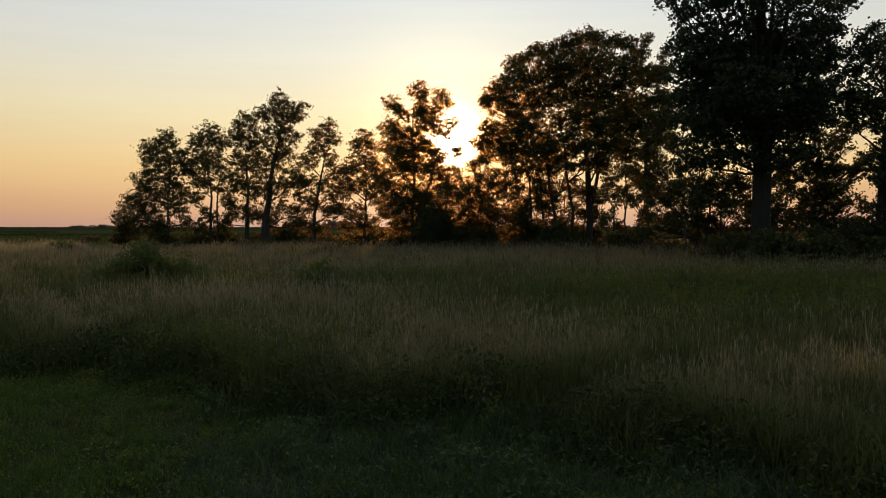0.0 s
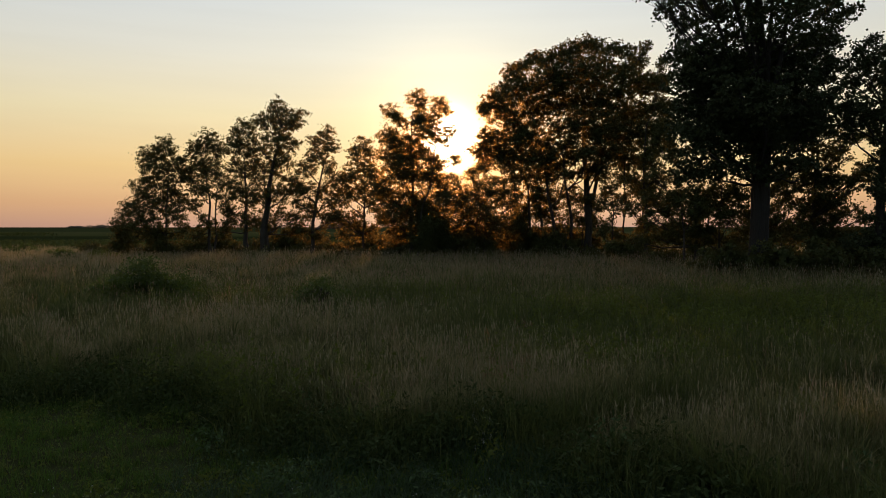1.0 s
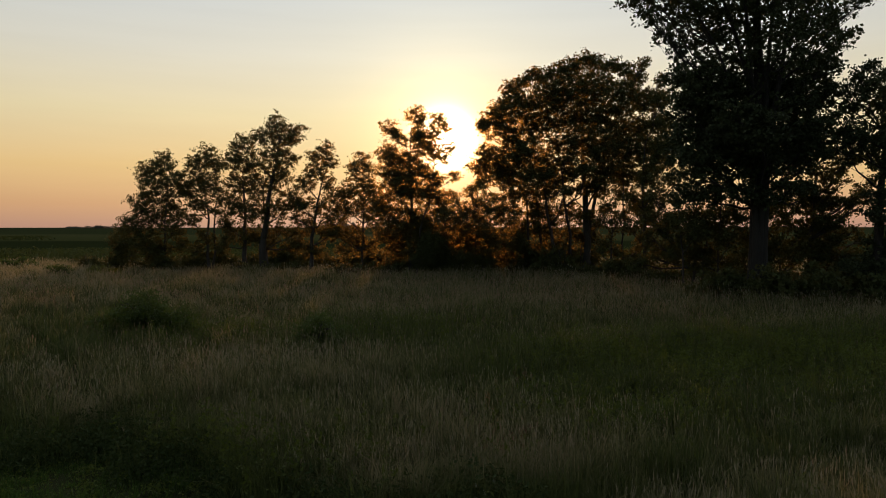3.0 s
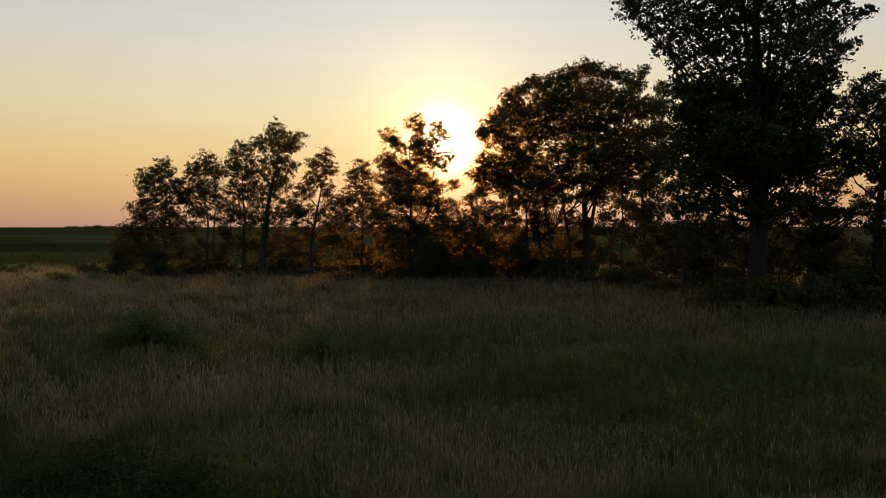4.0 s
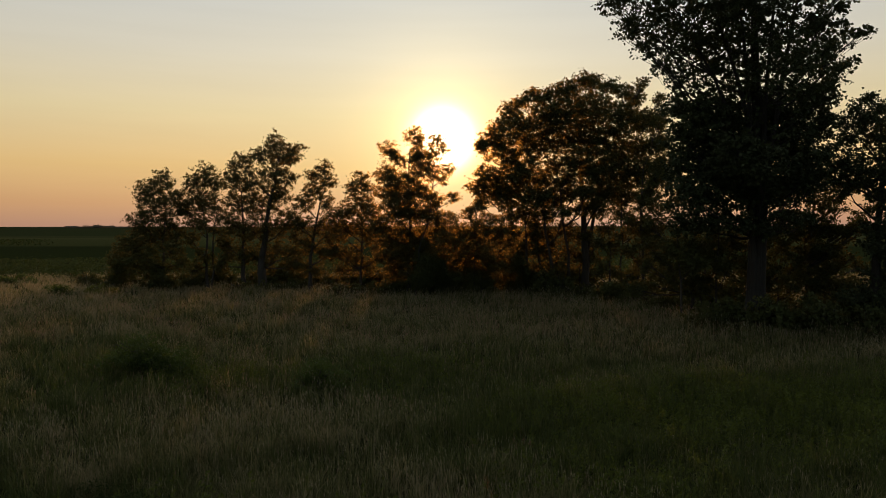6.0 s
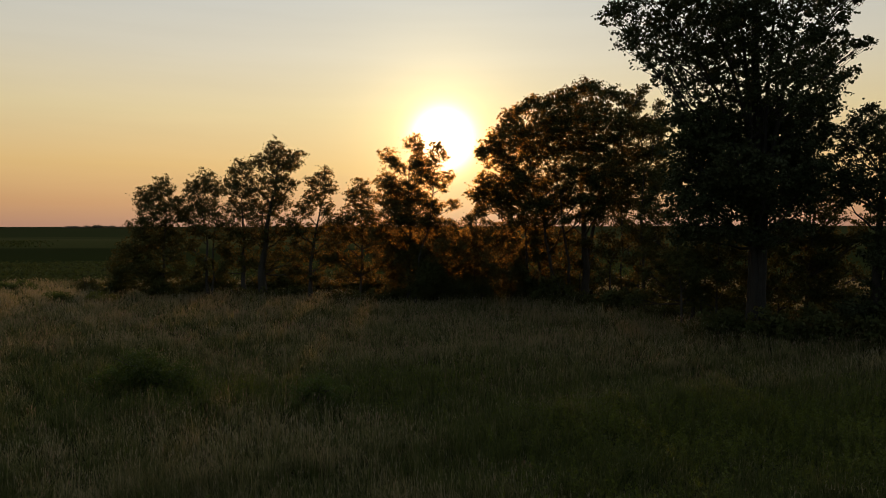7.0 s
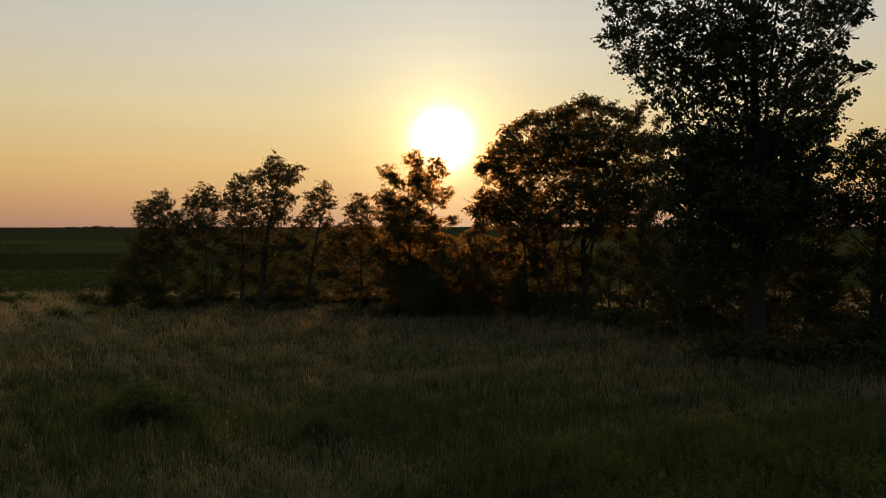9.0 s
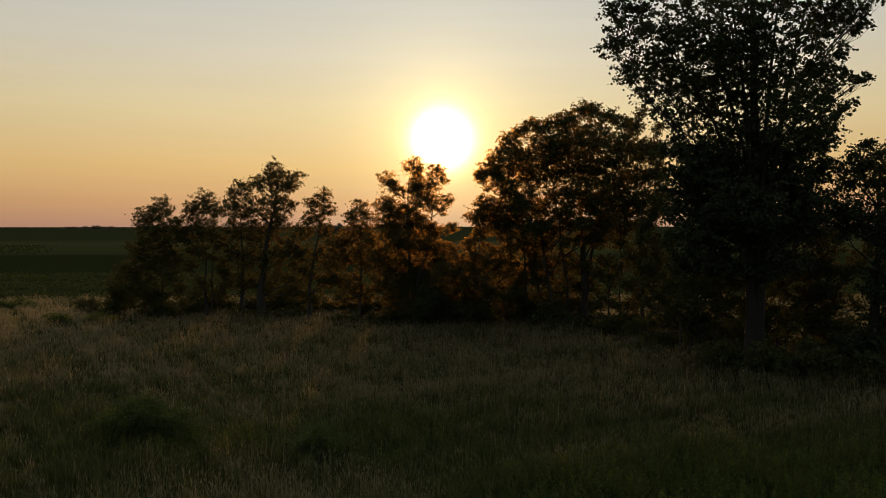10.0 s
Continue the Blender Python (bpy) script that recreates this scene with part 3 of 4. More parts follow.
BIG = [
    (-1.56, 18.81, 2.43), (-3.71, 16.97, 1.9), (1.04, 16.97, 2.06), (-0.95, 14.52, 2.25), (-3.4, 14.52, 1.45), (1.5, 13.91, 1.9),
    (-1.56, 11.31, 2.25), (1.5, 11.31, 1.9), (-3.55, 11.46, 1.38), (-3.09, 8.55, 1.69), (-0.34, 8.7, 2.03), (2.27, 8.55, 1.53),
    (-0.95, 21.57, 2.37), (1.81, 21.26, 2.06), (-3.4, 20.96, 1.68), (0.28, 23.72, 1.72), (3.03, 18.81, 1.3), (3.03, 15.14, 1.16),
    (2.73, 12.38, 1.1), (-5.24, 18.51, 1.3), (-1.87, 16.36, 1.68),
]
CROWN_FILL = [
    (-4.16, 8.7, 0.88), (-2.79, 9.62, 1.01), (-1.25, 9.31, 1.08), (0.28, 9.01, 1.08), (1.81, 9.01, 1.01), (3.04, 9.01, 0.81),
    (-4.01, 7.17, 0.94), (-2.63, 7.63, 1.08), (-1.1, 7.48, 1.01), (0.28, 7.32, 1.01), (1.66, 7.48, 0.88), (2.88, 7.63, 0.74),
    (-3.86, 5.48, 0.94), (-2.48, 5.94, 1.01), (-1.25, 5.79, 0.81), (0.28, 5.48, 0.54), (1.66, 5.94, 0.61), (2.73, 5.64, 0.61),
    (-3.4, 10.85, 0.81), (-1.56, 11.15, 0.88), (0.59, 11.15, 0.88), (2.12, 10.54, 0.74), (1.5, 5.7, 0.52), (2.45, 5.88, 0.46),
    (0.77, 5.45, 0.4),
]
LOBES = [
    (-7.94, 19.27, 0.8), (-8.18, 17.43, 0.67), (-7.23, 18.14, 0.92), (-7.32, 16.12, 0.7), (-6.31, 16.36, 0.98), (-6.4, 15.08, 0.55),
    (-5.48, 14.06, 0.55), (-4.93, 15.44, 0.98), (-4.47, 13.14, 0.7), (-4.78, 11.77, 0.61), (-4.63, 10.23, 0.67), (5.64, 19.73, 0.45),
    (4.57, 20.19, 0.73), (3.89, 18.81, 0.73), (5.36, 15.81, 0.46), (4.41, 15.69, 0.56), (3.4, 16.52, 0.79), (4.81, 14.16, 0.46),
    (3.89, 13.97, 0.61), (3.49, 12.53, 0.77), (3.58, 10.85, 0.7), (-6.47, 19.73, 0.92), (-7.08, 21.26, 0.86), (4.72, 19.27, 0.55),
    (4.26, 17.59, 0.46), (4.9, 18.55, 0.55), (5.6, 18.5, 0.4), (5.95, 19.6, 0.45),
]
T10_AT = (22.6, 36.5)
T10 = [
    (-0.52, 11.97, 0.44), (-1.11, 11.42, 0.5), (0.0, 11.24, 0.64), (-1.84, 10.81, 0.44), (-0.82, 10.51, 0.67), (-1.63, 9.93, 0.5),
    (0.06, 9.93, 0.74), (-2.34, 9.49, 0.4), (-1.25, 8.73, 0.74), (-0.23, 8.32, 0.87), (-2.04, 8.44, 0.6), (-1.69, 7.59, 0.64),
    (-0.47, 7.45, 0.54), (0.23, 6.69, 0.67), (-0.06, 5.35, 0.57), (0.29, 4.24, 0.67), (-0.5, 4.47, 0.37), (-0.17, 2.95, 0.54),
    (1.23, 11.59, 0.87), (1.08, 10.28, 1.01), (1.23, 8.82, 1.07), (1.23, 7.36, 1.07), (1.37, 5.75, 1.01), (1.37, 4.0, 1.01),
    (0.94, 2.54, 0.94), (-0.38, 1.81, 0.6), (-1.34, 1.72, 0.47), (0.35, 1.67, 0.74),
]
T11_AT = (15.41, 43)
T11 = [
    (-2.13, 7.13, 0.45), (-1.37, 6.72, 0.52), (-2.48, 5.55, 0.41), (-1.24, 5.41, 0.55), (-2.82, 4.38, 0.41), (-1.37, 4.2, 0.55),
    (-2.3, 3.69, 0.41), (-2.82, 3.17, 0.41), (-1.44, 2.48, 0.52), (-2.48, 1.9, 0.62), (-1.1, 1.62, 0.62), (-3.51, 1.56, 0.55),
    (-1.62, 3.28, 0.41), (-0.82, 7.13, 0.48), (-0.69, 4.38, 0.48),
]
T12_AT = (21.52, 41)
T12 = [
    (1.34, 7.21, 0.58), (1.08, 6.23, 0.61), (1.6, 5.25, 0.51), (0.78, 5.11, 0.61), (1.31, 4.06, 0.58), (0.65, 3.54, 0.61),
    (1.64, 3.02, 0.43), (2.23, 4.79, 0.32), (1.11, 2.29, 0.65), (1.96, 1.9, 0.51), (0.32, 1.9, 0.65), (0.98, 8.03, 0.51),
    (0.32, 6.89, 0.58), (0.49, 4.43, 0.51), (2.95, 1.7, 0.51), (2.13, 7.67, 0.47), (2.75, 7.74, 0.4), (2.95, 5.51, 0.47),
    (2.29, 5.18, 0.4), (1.96, 3.54, 0.32), (2.95, 3.08, 0.47), (2.36, 2.36, 0.32), (1.96, 1.15, 0.52), (1.14, 1.15, 0.59),
    (3.11, 0.98, 0.52), (2.62, 3.61, 0.3), (1.8, 4.26, 0.33), (2.49, 5.54, 0.43), (2.82, 6.03, 0.3), (1.05, 5.25, 0.46),
    (3.21, 5.25, 0.33), (2.62, 2.13, 0.33), (1.96, 6.49, 0.26), (3.47, 6.49, 0.33),
]
T14_AT = (17.6, 41.5)
T14 = [
    (-2.96, 4.12, 1.12), (-1.63, 4.46, 1.12), (-0.47, 4.62, 0.69), (-3.29, 2.63, 0.95), (-1.96, 2.46, 0.78), (-0.63, 2.8, 0.78),
    (1.19, 4.29, 0.6), (1.19, 2.46, 0.78), (3.18, 1.97, 0.78), (3.52, 3.29, 0.43), (0.2, 1.8, 0.78), (-2.63, 3.46, 0.86),
    (-1.13, 3.63, 0.78), (0.36, 3.13, 0.52), (2.02, 3.79, 0.43), (2.35, 2.46, 0.6),
]
T14_SKIRT = [
    (4.18, 3.79, 0.6), (4.18, 2.46, 0.78), (2.69, 4.46, 0.39), (-2.46, 1.8, 0.86), (-0.97, 1.7, 0.78), (1.69, 1.7, 0.69),
    (0.86, 4.69, 0.46), (1.72, 4.56, 0.43), (1.19, 3.56, 0.5), (2.05, 3.03, 0.5), (2.95, 3.79, 0.43), (3.52, 4.95, 0.46),
    (4.25, 4.79, 0.5), (-0.14, 3.79, 0.46), (0.59, 2.36, 0.5), (2.92, 2.56, 0.5), (2.39, 5.29, 0.53), (3.85, 5.72, 0.53),
    (4.71, 5.29, 0.53), (2.69, 4.26, 0.43), (3.78, 4.06, 0.43), (4.74, 4.06, 0.5), (5.18, 3.1, 0.5), (3.71, 2.93, 0.43),
    (-0.47, 4.89, 0.46), (0.26, 4.29, 0.4), (2.19, 4.85, 0.4), (3.18, 5.02, 0.37), (0.86, 5.29, 0.43),
]
T13_AT = (9.17, 57)
T13 = [
    (-1.82, 5.41, 0.96), (-0.46, 5.18, 0.96), (1.23, 4.96, 1.05), (2.74, 4.5, 0.91), (-2.51, 3.72, 1.0), (-0.78, 3.36, 1.0),
    (1.14, 2.99, 1.04), (3.06, 2.68, 0.91), (0.0, 1.76, 0.87),
]
tree("elm_tree", "low-branched young elm with a skirt of leaves to the grass", T1_AT, [(0.0, 0.1, 8.2, 0.13)], T1, 21)
tree("elm_tree", "slim elm with open crown and bare lower trunk", T2_AT, [(0.1, -0.3, 8.6, 0.14), (0.25, 0.6, 7.6, 0.10)], T2, 22)
tree("elm_tree", "tall two-stemmed elm with a leaning leafy top", T3_AT, [(-0.8, -0.9, 8.5, 0.22), (0.5, 1.8, 11.2, 0.33), (0.9, 0.6, 8.0, 0.14)], T3, 23)
tree("elm_tree", "slender elm with a thin uneven crown", T4_AT, [(0.0, 1.3, 8.6, 0.19)], T4, 24)
tree("elm_tree", "small elm with drooping side branches", T5_AT, [(0.0, 0.0, 7.8, 0.12)], T5, 25)
tree("elm_tree", "elm with a forked top standing against the sun", T6_AT, [(0.0, 0.0, 11.6, 0.17), (0.3, 1.8, 10.6, 0.09)], T6, 26, leaf=0.135, cover=3.5, sprays=13, airy=(9.5, 0.8))
tree("thicket", "dense brushy thicket of saplings below the gap", THICKET_AT, [(-1.4, -1.6, 3.4, 0.06), (-0.2, 0.3, 4.0, 0.06), (0.6, 0.7, 4.6, 0.05), (1.2, 1.5, 3.6, 0.06)], THICKET, 27, sprays=13, cover=2.8, leaf=0.135, kind="thicket")
tree("ash_tree", "broad round-crowned tree on several dark stems", T7_AT, [(0.0, 0.2, 14.6, 0.30), (-2.5, -4.2, 11.0, 0.15), (-3.4, -4.8, 10.5, 0.13), (-4.6, -5.6, 9.0, 0.12), (-1.2, -2.4, 12.0, 0.14), (0.5, 3.0, 13.5, 0.2), (2.7, 2.9, 9.0, 0.08), (4.2, 4.5, 9.5, 0.09), (-6.0, -6.4, 8.0, 0.08)], T7_CROWN + T7_SKIRT + T7_LOW, 28, cover=3.5, sprays=14, leaf=0.2, spread=0.36, airy=(11.5, 0.95))
tree("elm_tree", "young elm under the edge of larger crowns", T8_AT, [(0.0, 0.3, 9.6, 0.13)], T8, 29)
tree("elm_tree", "thin sapling elm with sparse foliage", T9_AT, [(0.0, 0.0, 4.6, 0.09)], T9, 30)
tree("elm_tree", "clump of thin elm saplings between older trunks", T13_AT, [(-1.0, -1.3, 4.5, 0.06), (0.6, 0.8, 4.8, 0.07), (2.2, 2.6, 4.4, 0.06)], T13, 35)
tree("cottonwood_tree", "huge cottonwood with thick trunk and dense glossy foliage", BIG_AT, [(0.0, -0.2, 22.5, 0.50), (0.2, -4.2, 20.5, 0.24), (0.1, 2.4, 21.5, 0.22), (0.1, 1.1, 22.0, 0.20), (-0.1, -2.0, 21.5, 0.22), (-0.1, -6.2, 19.0, 0.17)], BIG + LOBES + CROWN_FILL, 31, cover=2.5, sprays=9.0, leaf=0.185, leaf_width=0.8, cluster=0.33, leaf_mat=LEAF_COTTONWOOD, bark_mat=BARK_PALE, spread=0.45, swell=1.1, bare=4.6, airy=(12.0, 0.6))
tree("elm_tree", "bushy elm filling in beneath the great cottonwood", T11_AT, [(0.0, 0.2, 6.0, 0.12), (0.4, 1.2, 5.4, 0.08)], T11, 33)
tree("elm_tree", "leaning understory elm between two cottonwoods", T12_AT, [(0.0, 1.0, 9.0, 0.14)], T12, 34)
tree("elm_tree", "elm saplings crowding round the foot of the cottonwood", T14_AT, [(-3.4, -3.6, 5.6, 0.07), (-1.4, -1.2, 5.2, 0.08), (0.8, 0.6, 4.6, 0.06), (2.6, 2.8, 4.8, 0.07)], T14 + T14_SKIRT, 36, sprays=7.5, cover=2.0)
tree("cottonwood_tree", "smaller cottonwood crowding the edge of the row", T10_AT, [(0.0, 0.3, 11.0, 0.30)], T10, 32, cover=2.3, sprays=11, leaf=0.15, leaf_width=0.8, leaf_mat=LEAF_COTTONWOOD, bark_mat=BARK_PALE)


# ---- brush under the trees ----
def shrub(label, x, y, wide, high, seed, mat=None, leaf=0.24, group="brush under the trees"):
    r = np.random.default_rng(seed)
    k = max(4, int(wide * 2.2))
    masses = []
    for i in range(k):
        u = (i + 0.5) / k * 2 - 1
        top = high * (1 - 0.5 * u * u) * r.uniform(0.5, 1.15)
        rad = min(0.42 * high, 0.34 * wide) * r.uniform(0.75, 1.1)
        masses.append((u * wide * 0.42, max(rad * 0.7, top - rad * 0.9), rad))
    g = float(land(x, y))
    masses = [(a, z - 1.2 + g, b) for a, z, b in masses]
    stems = [(r.uniform(-0.15, 0.15) * wide, r.uniform(-0.35, 0.35) * wide, high * 0.75, 0.03) for _ in range(3)]
    return tree("shrub", label, (x, y), stems, masses, seed, leaf=leaf, cover=1.5, sprays=5.0, spread=0.6, cluster=0.36, leaf_mat=mat or LEAF_SHRUB, kind="shrub", group=group, twigs=5)


line = [(-30.5, 62.6), (-13.0, 60.2), (-3.0, 55.8), (8.0, 55.0), (14.0, 47.5), (17.0, 41.0), (29.0, 36.5)]
line_far = [(-30.0, 66.0), (-12.0, 64.0), (0.0, 60.0), (12.0, 58.0)]
line_back = [(11.0, 53.0), (20.0, 45.5), (34.0, 39.5)]
r_brush = np.random.default_rng(77)
count = 0
for (ax0, ay0), (ax1, ay1) in (*zip(line, line[1:]), *zip(line_far, line_far[1:]), *zip(line_back, line_back[1:])):
    steps = max(2, int(math.hypot(ax1 - ax0, ay1 - ay0) / 2.4))
    for k in range(steps):
        f = (k + r_brush.uniform(0.2, 0.8)) / steps
        bx, by = ax0 + (ax1 - ax0) * f, ay0 + (ay1 - ay0) * f + r_brush.uniform(-1.3, 0.9)
        tall = 2.3 if -2 < bx < 9 else (1.75 if bx > 9 else (2.1 if ay0 > 63 or bx > -5 else 1.35))
        if tall == 1.35 and k % 3 == 1:
            continue
        shrub("dense dark leafy shrub at the foot of the trees", bx, by, r_brush.uniform(2.6, 3.9), tall * r_brush.uniform(0.65, 1.25), 100 + count, LEAF_ELM, leaf=0.34 if (ax0, ay0) in line_far + line_back else 0.25)
        count += 1
for k, (bx, by, bw, bh) in enumerate(((15.2, 38.2, 3.0, 2.0), (17.2, 36.6, 3.2, 1.9), (19.6, 36.4, 3.0, 2.1), (22.4, 35.0, 3.0, 2.0), (25.2, 34.6, 3.2, 2.2))):
    shrub("dense dark leafy shrub at the foot of the cottonwoods", bx, by, bw, bh, 180 + k, LEAF_ELM)
shrub("low rounded green shrub standing in tall meadow grass", -11.6, 27.9, 3.9, 1.85, 90, leaf=0.10, group="shrubs in the meadow")
shrub("small dark green bush in the meadow grass", -4.4, 25.3, 1.7, 1.3, 91, leaf=0.09, group="shrubs in the meadow")


for label, bx, by, bw, bh, bs, bm in (
        ("low dark bush at the edge of the crop field", -32.6, 66.0, 2.2, 1.7, 92, LEAF_ELM),
        ("small dark bush in the dry grass strip", -30.9, 57.5, 2.0, 1.2, 93, LEAF_SHRUB),
        ("yellowish green weedy bush beside the end tree", -27.8, 58.6, 3.4, 0.95, 94, LEAF_GOLD),
        ("rounded bush leaning out of the dry strip", -40.5, 68.0, 3.6, 1.3, 95, LEAF_SHRUB)):
    shrub(label, bx, by, bw, bh, bs, bm, leaf=0.13, group="bushes along the field")


# ---- grass ----
def blades(x, y, high, wide, lean, r, low=0.0):
    """Bent tapering blades: two sections, three triangles each."""
    n = len(x)
    z = land(x, y) + low - 0.02
    a = r.uniform(0, 2 * math.pi, n)
    side = np.stack([np.cos(a), np.sin(a), np.zeros(n)], 1) * (wide * 0.5)[:, None]
    b = r.uniform(0, 2 * math.pi, n)
    way = np.stack([np.cos(b), np.sin(b), np.zeros(n)], 1) * (lean * high)[:, None]
    p0 = np.stack([x, y, z], 1)
    upv = np.array([0, 0, 1.0])
    p1 = p0 + way * 0.3 + upv * (high * 0.58)[:, None]
    p2 = p0 + way + upv * (high * np.sqrt(np.clip(1 - 0.4 * lean * lean, 0.2, 1)))[:, None]
    v = np.stack([p0 - side, p0 + side, p1 + side * 0.8, p1 - side * 0.8, p2], 1).reshape(-1, 3)
    i = np.arange(n)[:, None] * 5
    t = np.concatenate([i + np.array([[0, 1, 2]]), i + np.array([[0, 2, 3]]), i + np.array([[3, 2, 4]])])
    return v, t, np.tile([0, 0, 0.58, 0.58, 1.0], n)


def scatter(n, y0, y1, fall, r, margin=1.5):
    """Places in a wedge that widens away from the lane, thinning with distance."""
    y = (y0 ** (2 - fall) + r.uniform(0, 1, n) * (y1 ** (2 - fall) - y0 ** (2 - fall))) ** (1 / (2 - fall))
    x = r.uniform(-1, 1, n) * (0.70 * y + margin)
    return x, y


def tufted(x, y, share, per, size, r):
    """Gathers a share of the places into tufts of about `per` blades."""
    n = len(x)
    home = r.integers(0, max(1, n // per), n)
    mine = r.uniform(0, 1, n) < share
    reach = size * np.clip(y[home] / 16, 1, 2.5)
    tx = np.where(mine, x[home] + r.normal(size=n) * reach, x)
    ty = np.where(mine, y[home] + r.normal(size=n) * reach, y)
    tall = np.where(mine, 0.62 + 0.72 * ((home * 0.6180339) % 1.0), 0.85)
    return tx, ty, tall


def meadow_height(x, y):
    """Standing height of the meadow grass, in swells and tussocks."""
    s = y - meadow_edge(x)
    h = 0.72 + 0.20 * wave(x, y, 5.5, 2.0) + 0.24 * wave(x, y, 2.1, 0.7) + 0.16 * wave(x, y, 0.85, 3.1) + 0.10 * wave(x, y, 13.0, 4.0)
    return h * (0.8 + 0.2 * smooth(-0.4, 0.6, s) + 0.22 * np.exp(-((s - 0.8) / 1.2) ** 2)) * (1 - 0.25 * smooth(45, 70, y))


def heads(x, y, r):
    """Feathery seed heads on thin stalks."""
    n = len(x)
    far = np.clip(y / 14, 1, 3.6)
    h = meadow_height(x, y) * r.uniform(0.95, 1.35, n)
    b = r.uniform(0, 2 * math.pi, n)
    lean = r.uniform(0.02, 0.22, n) * h
    top = np.stack([x + np.cos(b) * lean, y + np.sin(b) * lean, land(x, y) + h], 1)
    foot = np.stack([x, y, land(x, y) + 0.1], 1)
    a = r.uniform(0, math.pi, n)
    side = np.stack([np.cos(a), np.sin(a), np.zeros(n)], 1)
    hl = (0.15 * r.uniform(0.7, 1.4, n))[:, None]
    ax = unit(top - foot)
    st = 0.0022 * far[:, None]
    hw = 0.0042 * far[:, None] * r.uniform(0.6, 1.4, (n, 1))
    v = np.stack([foot - side * st, foot + side * st, top - ax * hl, top - ax * hl * 0.6 + side * hw, top, top - ax * hl * 0.6 - side * hw], 1).reshape(-1, 3)
    i = np.arange(n)[:, None] * 6
    t = np.concatenate([i + np.array([k]) for k in ((0, 1, 2), (2, 3, 4), (2, 4, 5))])
    al = np.tile([0, 0, 0.8, 0.9, 1, 0.9], n)
    # spikelets that stand off the heads of the nearer stalks
    near = np.repeat(np.flatnonzero(y < 24), 4)
    m = len(near)
    p = top[near] - ax[near] * hl[near] * r.uniform(0.15, 1.1, (m, 1))
    out = unit(ax[near] + r.normal(size=(m, 3)) * np.array([0.5, 0.5, 0.2]))
    flat = unit(np.cross(out, r.normal(size=(m, 3))))
    q = p + out * r.uniform(0.035, 0.07, (m, 1))
    spike = np.stack([p - flat * 0.0035 * far[near, None], p + flat * 0.0035 * far[near, None], q], 1).reshape(-1, 3)
    t = np.concatenate([t, 6 * n + np.arange(3 * m).reshape(-1, 3)])
    v, al = np.concatenate([v, spike]), np.concatenate([al, np.full(3 * m, 0.95)])
    return v, t, al


def meadow():
    r = np.random.default_rng(5)
    x, y = scatter(205000, 7.0, 76.0, 1.55, r)
    # the meadow stands thickest along its near edge
    ex = r.uniform(-9, 10, 45000)
    ey = meadow_edge(ex) + 0.6 + np.abs(r.normal(size=45000)) * 1.6
    x, y = np.concatenate([x, ex]), np.concatenate([y, ey])
    x, y, tall = tufted(x, y, 0.7, 16, 0.075, r)
    keep = (y > meadow_edge(x) + 0.45 + r.normal(size=len(x)) * 0.5) & (y > 6.5)
    x, y, tall = x[keep], y[keep], tall[keep]
    far = np.clip(y / 12, 1, 5.0)
    v, t, al = blades(x, y, meadow_height(x, y) * tall * r.uniform(0.6, 1.06, len(x)), 0.0142 * far * r.uniform(0.7, 1.4, len(x)), r.uniform(0.05, 1.0, len(x)) ** 1.4, r)
    tagged(new("tall_grass", fast_mesh("tall_grass", v, t, GRASS_TALL, al)), "tall unmown meadow grass, olive green fading to straw", "grass", kind="stuff")
    # thinner grass that carries the meadow on to the sides
    x, y = r.uniform(-75, 75, 36000), r.uniform(-4, 76, 36000)
    keep = (y > meadow_edge(np.clip(x, -40, 14)) + r.normal(size=36000) * 0.4) & (np.abs(x) > 0.70 * y + 1.0)
    x, y = x[keep], y[keep]
    v, t, al = blades(x, y, meadow_height(x, y) * r.uniform(0.6, 1.2, len(x)), 0.06 * r.uniform(0.7, 1.4, len(x)), r.uniform(0.05, 0.6, len(x)), r)
    tagged(new("meadow_grass", fast_mesh("meadow_grass", v, t, GRASS_TALL, al)), "unmown meadow grass running on to both sides", "grass", kind="stuff")
    # straw-coloured heads, and drifts of reddish ones towards the trees
    x, y = scatter(135000, 7.0, 76.0, 1.15, r)
    dens = 0.22 + 0.8 * dryness(x, y) + 0.12 * wave(x, y, 1.3, 5.2)
    keep = (y > meadow_edge(x) + 0.3) & (r.uniform(0, 1, len(x)) < np.clip(dens, 0.04, 1))
    x, y = x[keep], y[keep]
    red = r.uniform(0, 1, len(x)) < 0.1 + 0.9 * smooth(0.0, 0.35, wave(x, y, 6.5, 2.6)) * smooth(17, 24, y) * (1 - smooth(44, 52, y))
    v, t, al = heads(x[~red], y[~red], r)
    tagged(new("seed_heads", fast_mesh("seed_heads", v, t, GRASS_HEAD, al)), "straw-coloured feathery grass seed heads above the meadow", "grass", kind="stuff")
    v, t, al = heads(x[red], y[red], r)
    tagged(new("reddish_grass", fast_mesh("reddish_grass", v, t, GRASS_RED, al)), "drifts of reddish-brown grass seed heads in the meadow", "grass", kind="stuff")


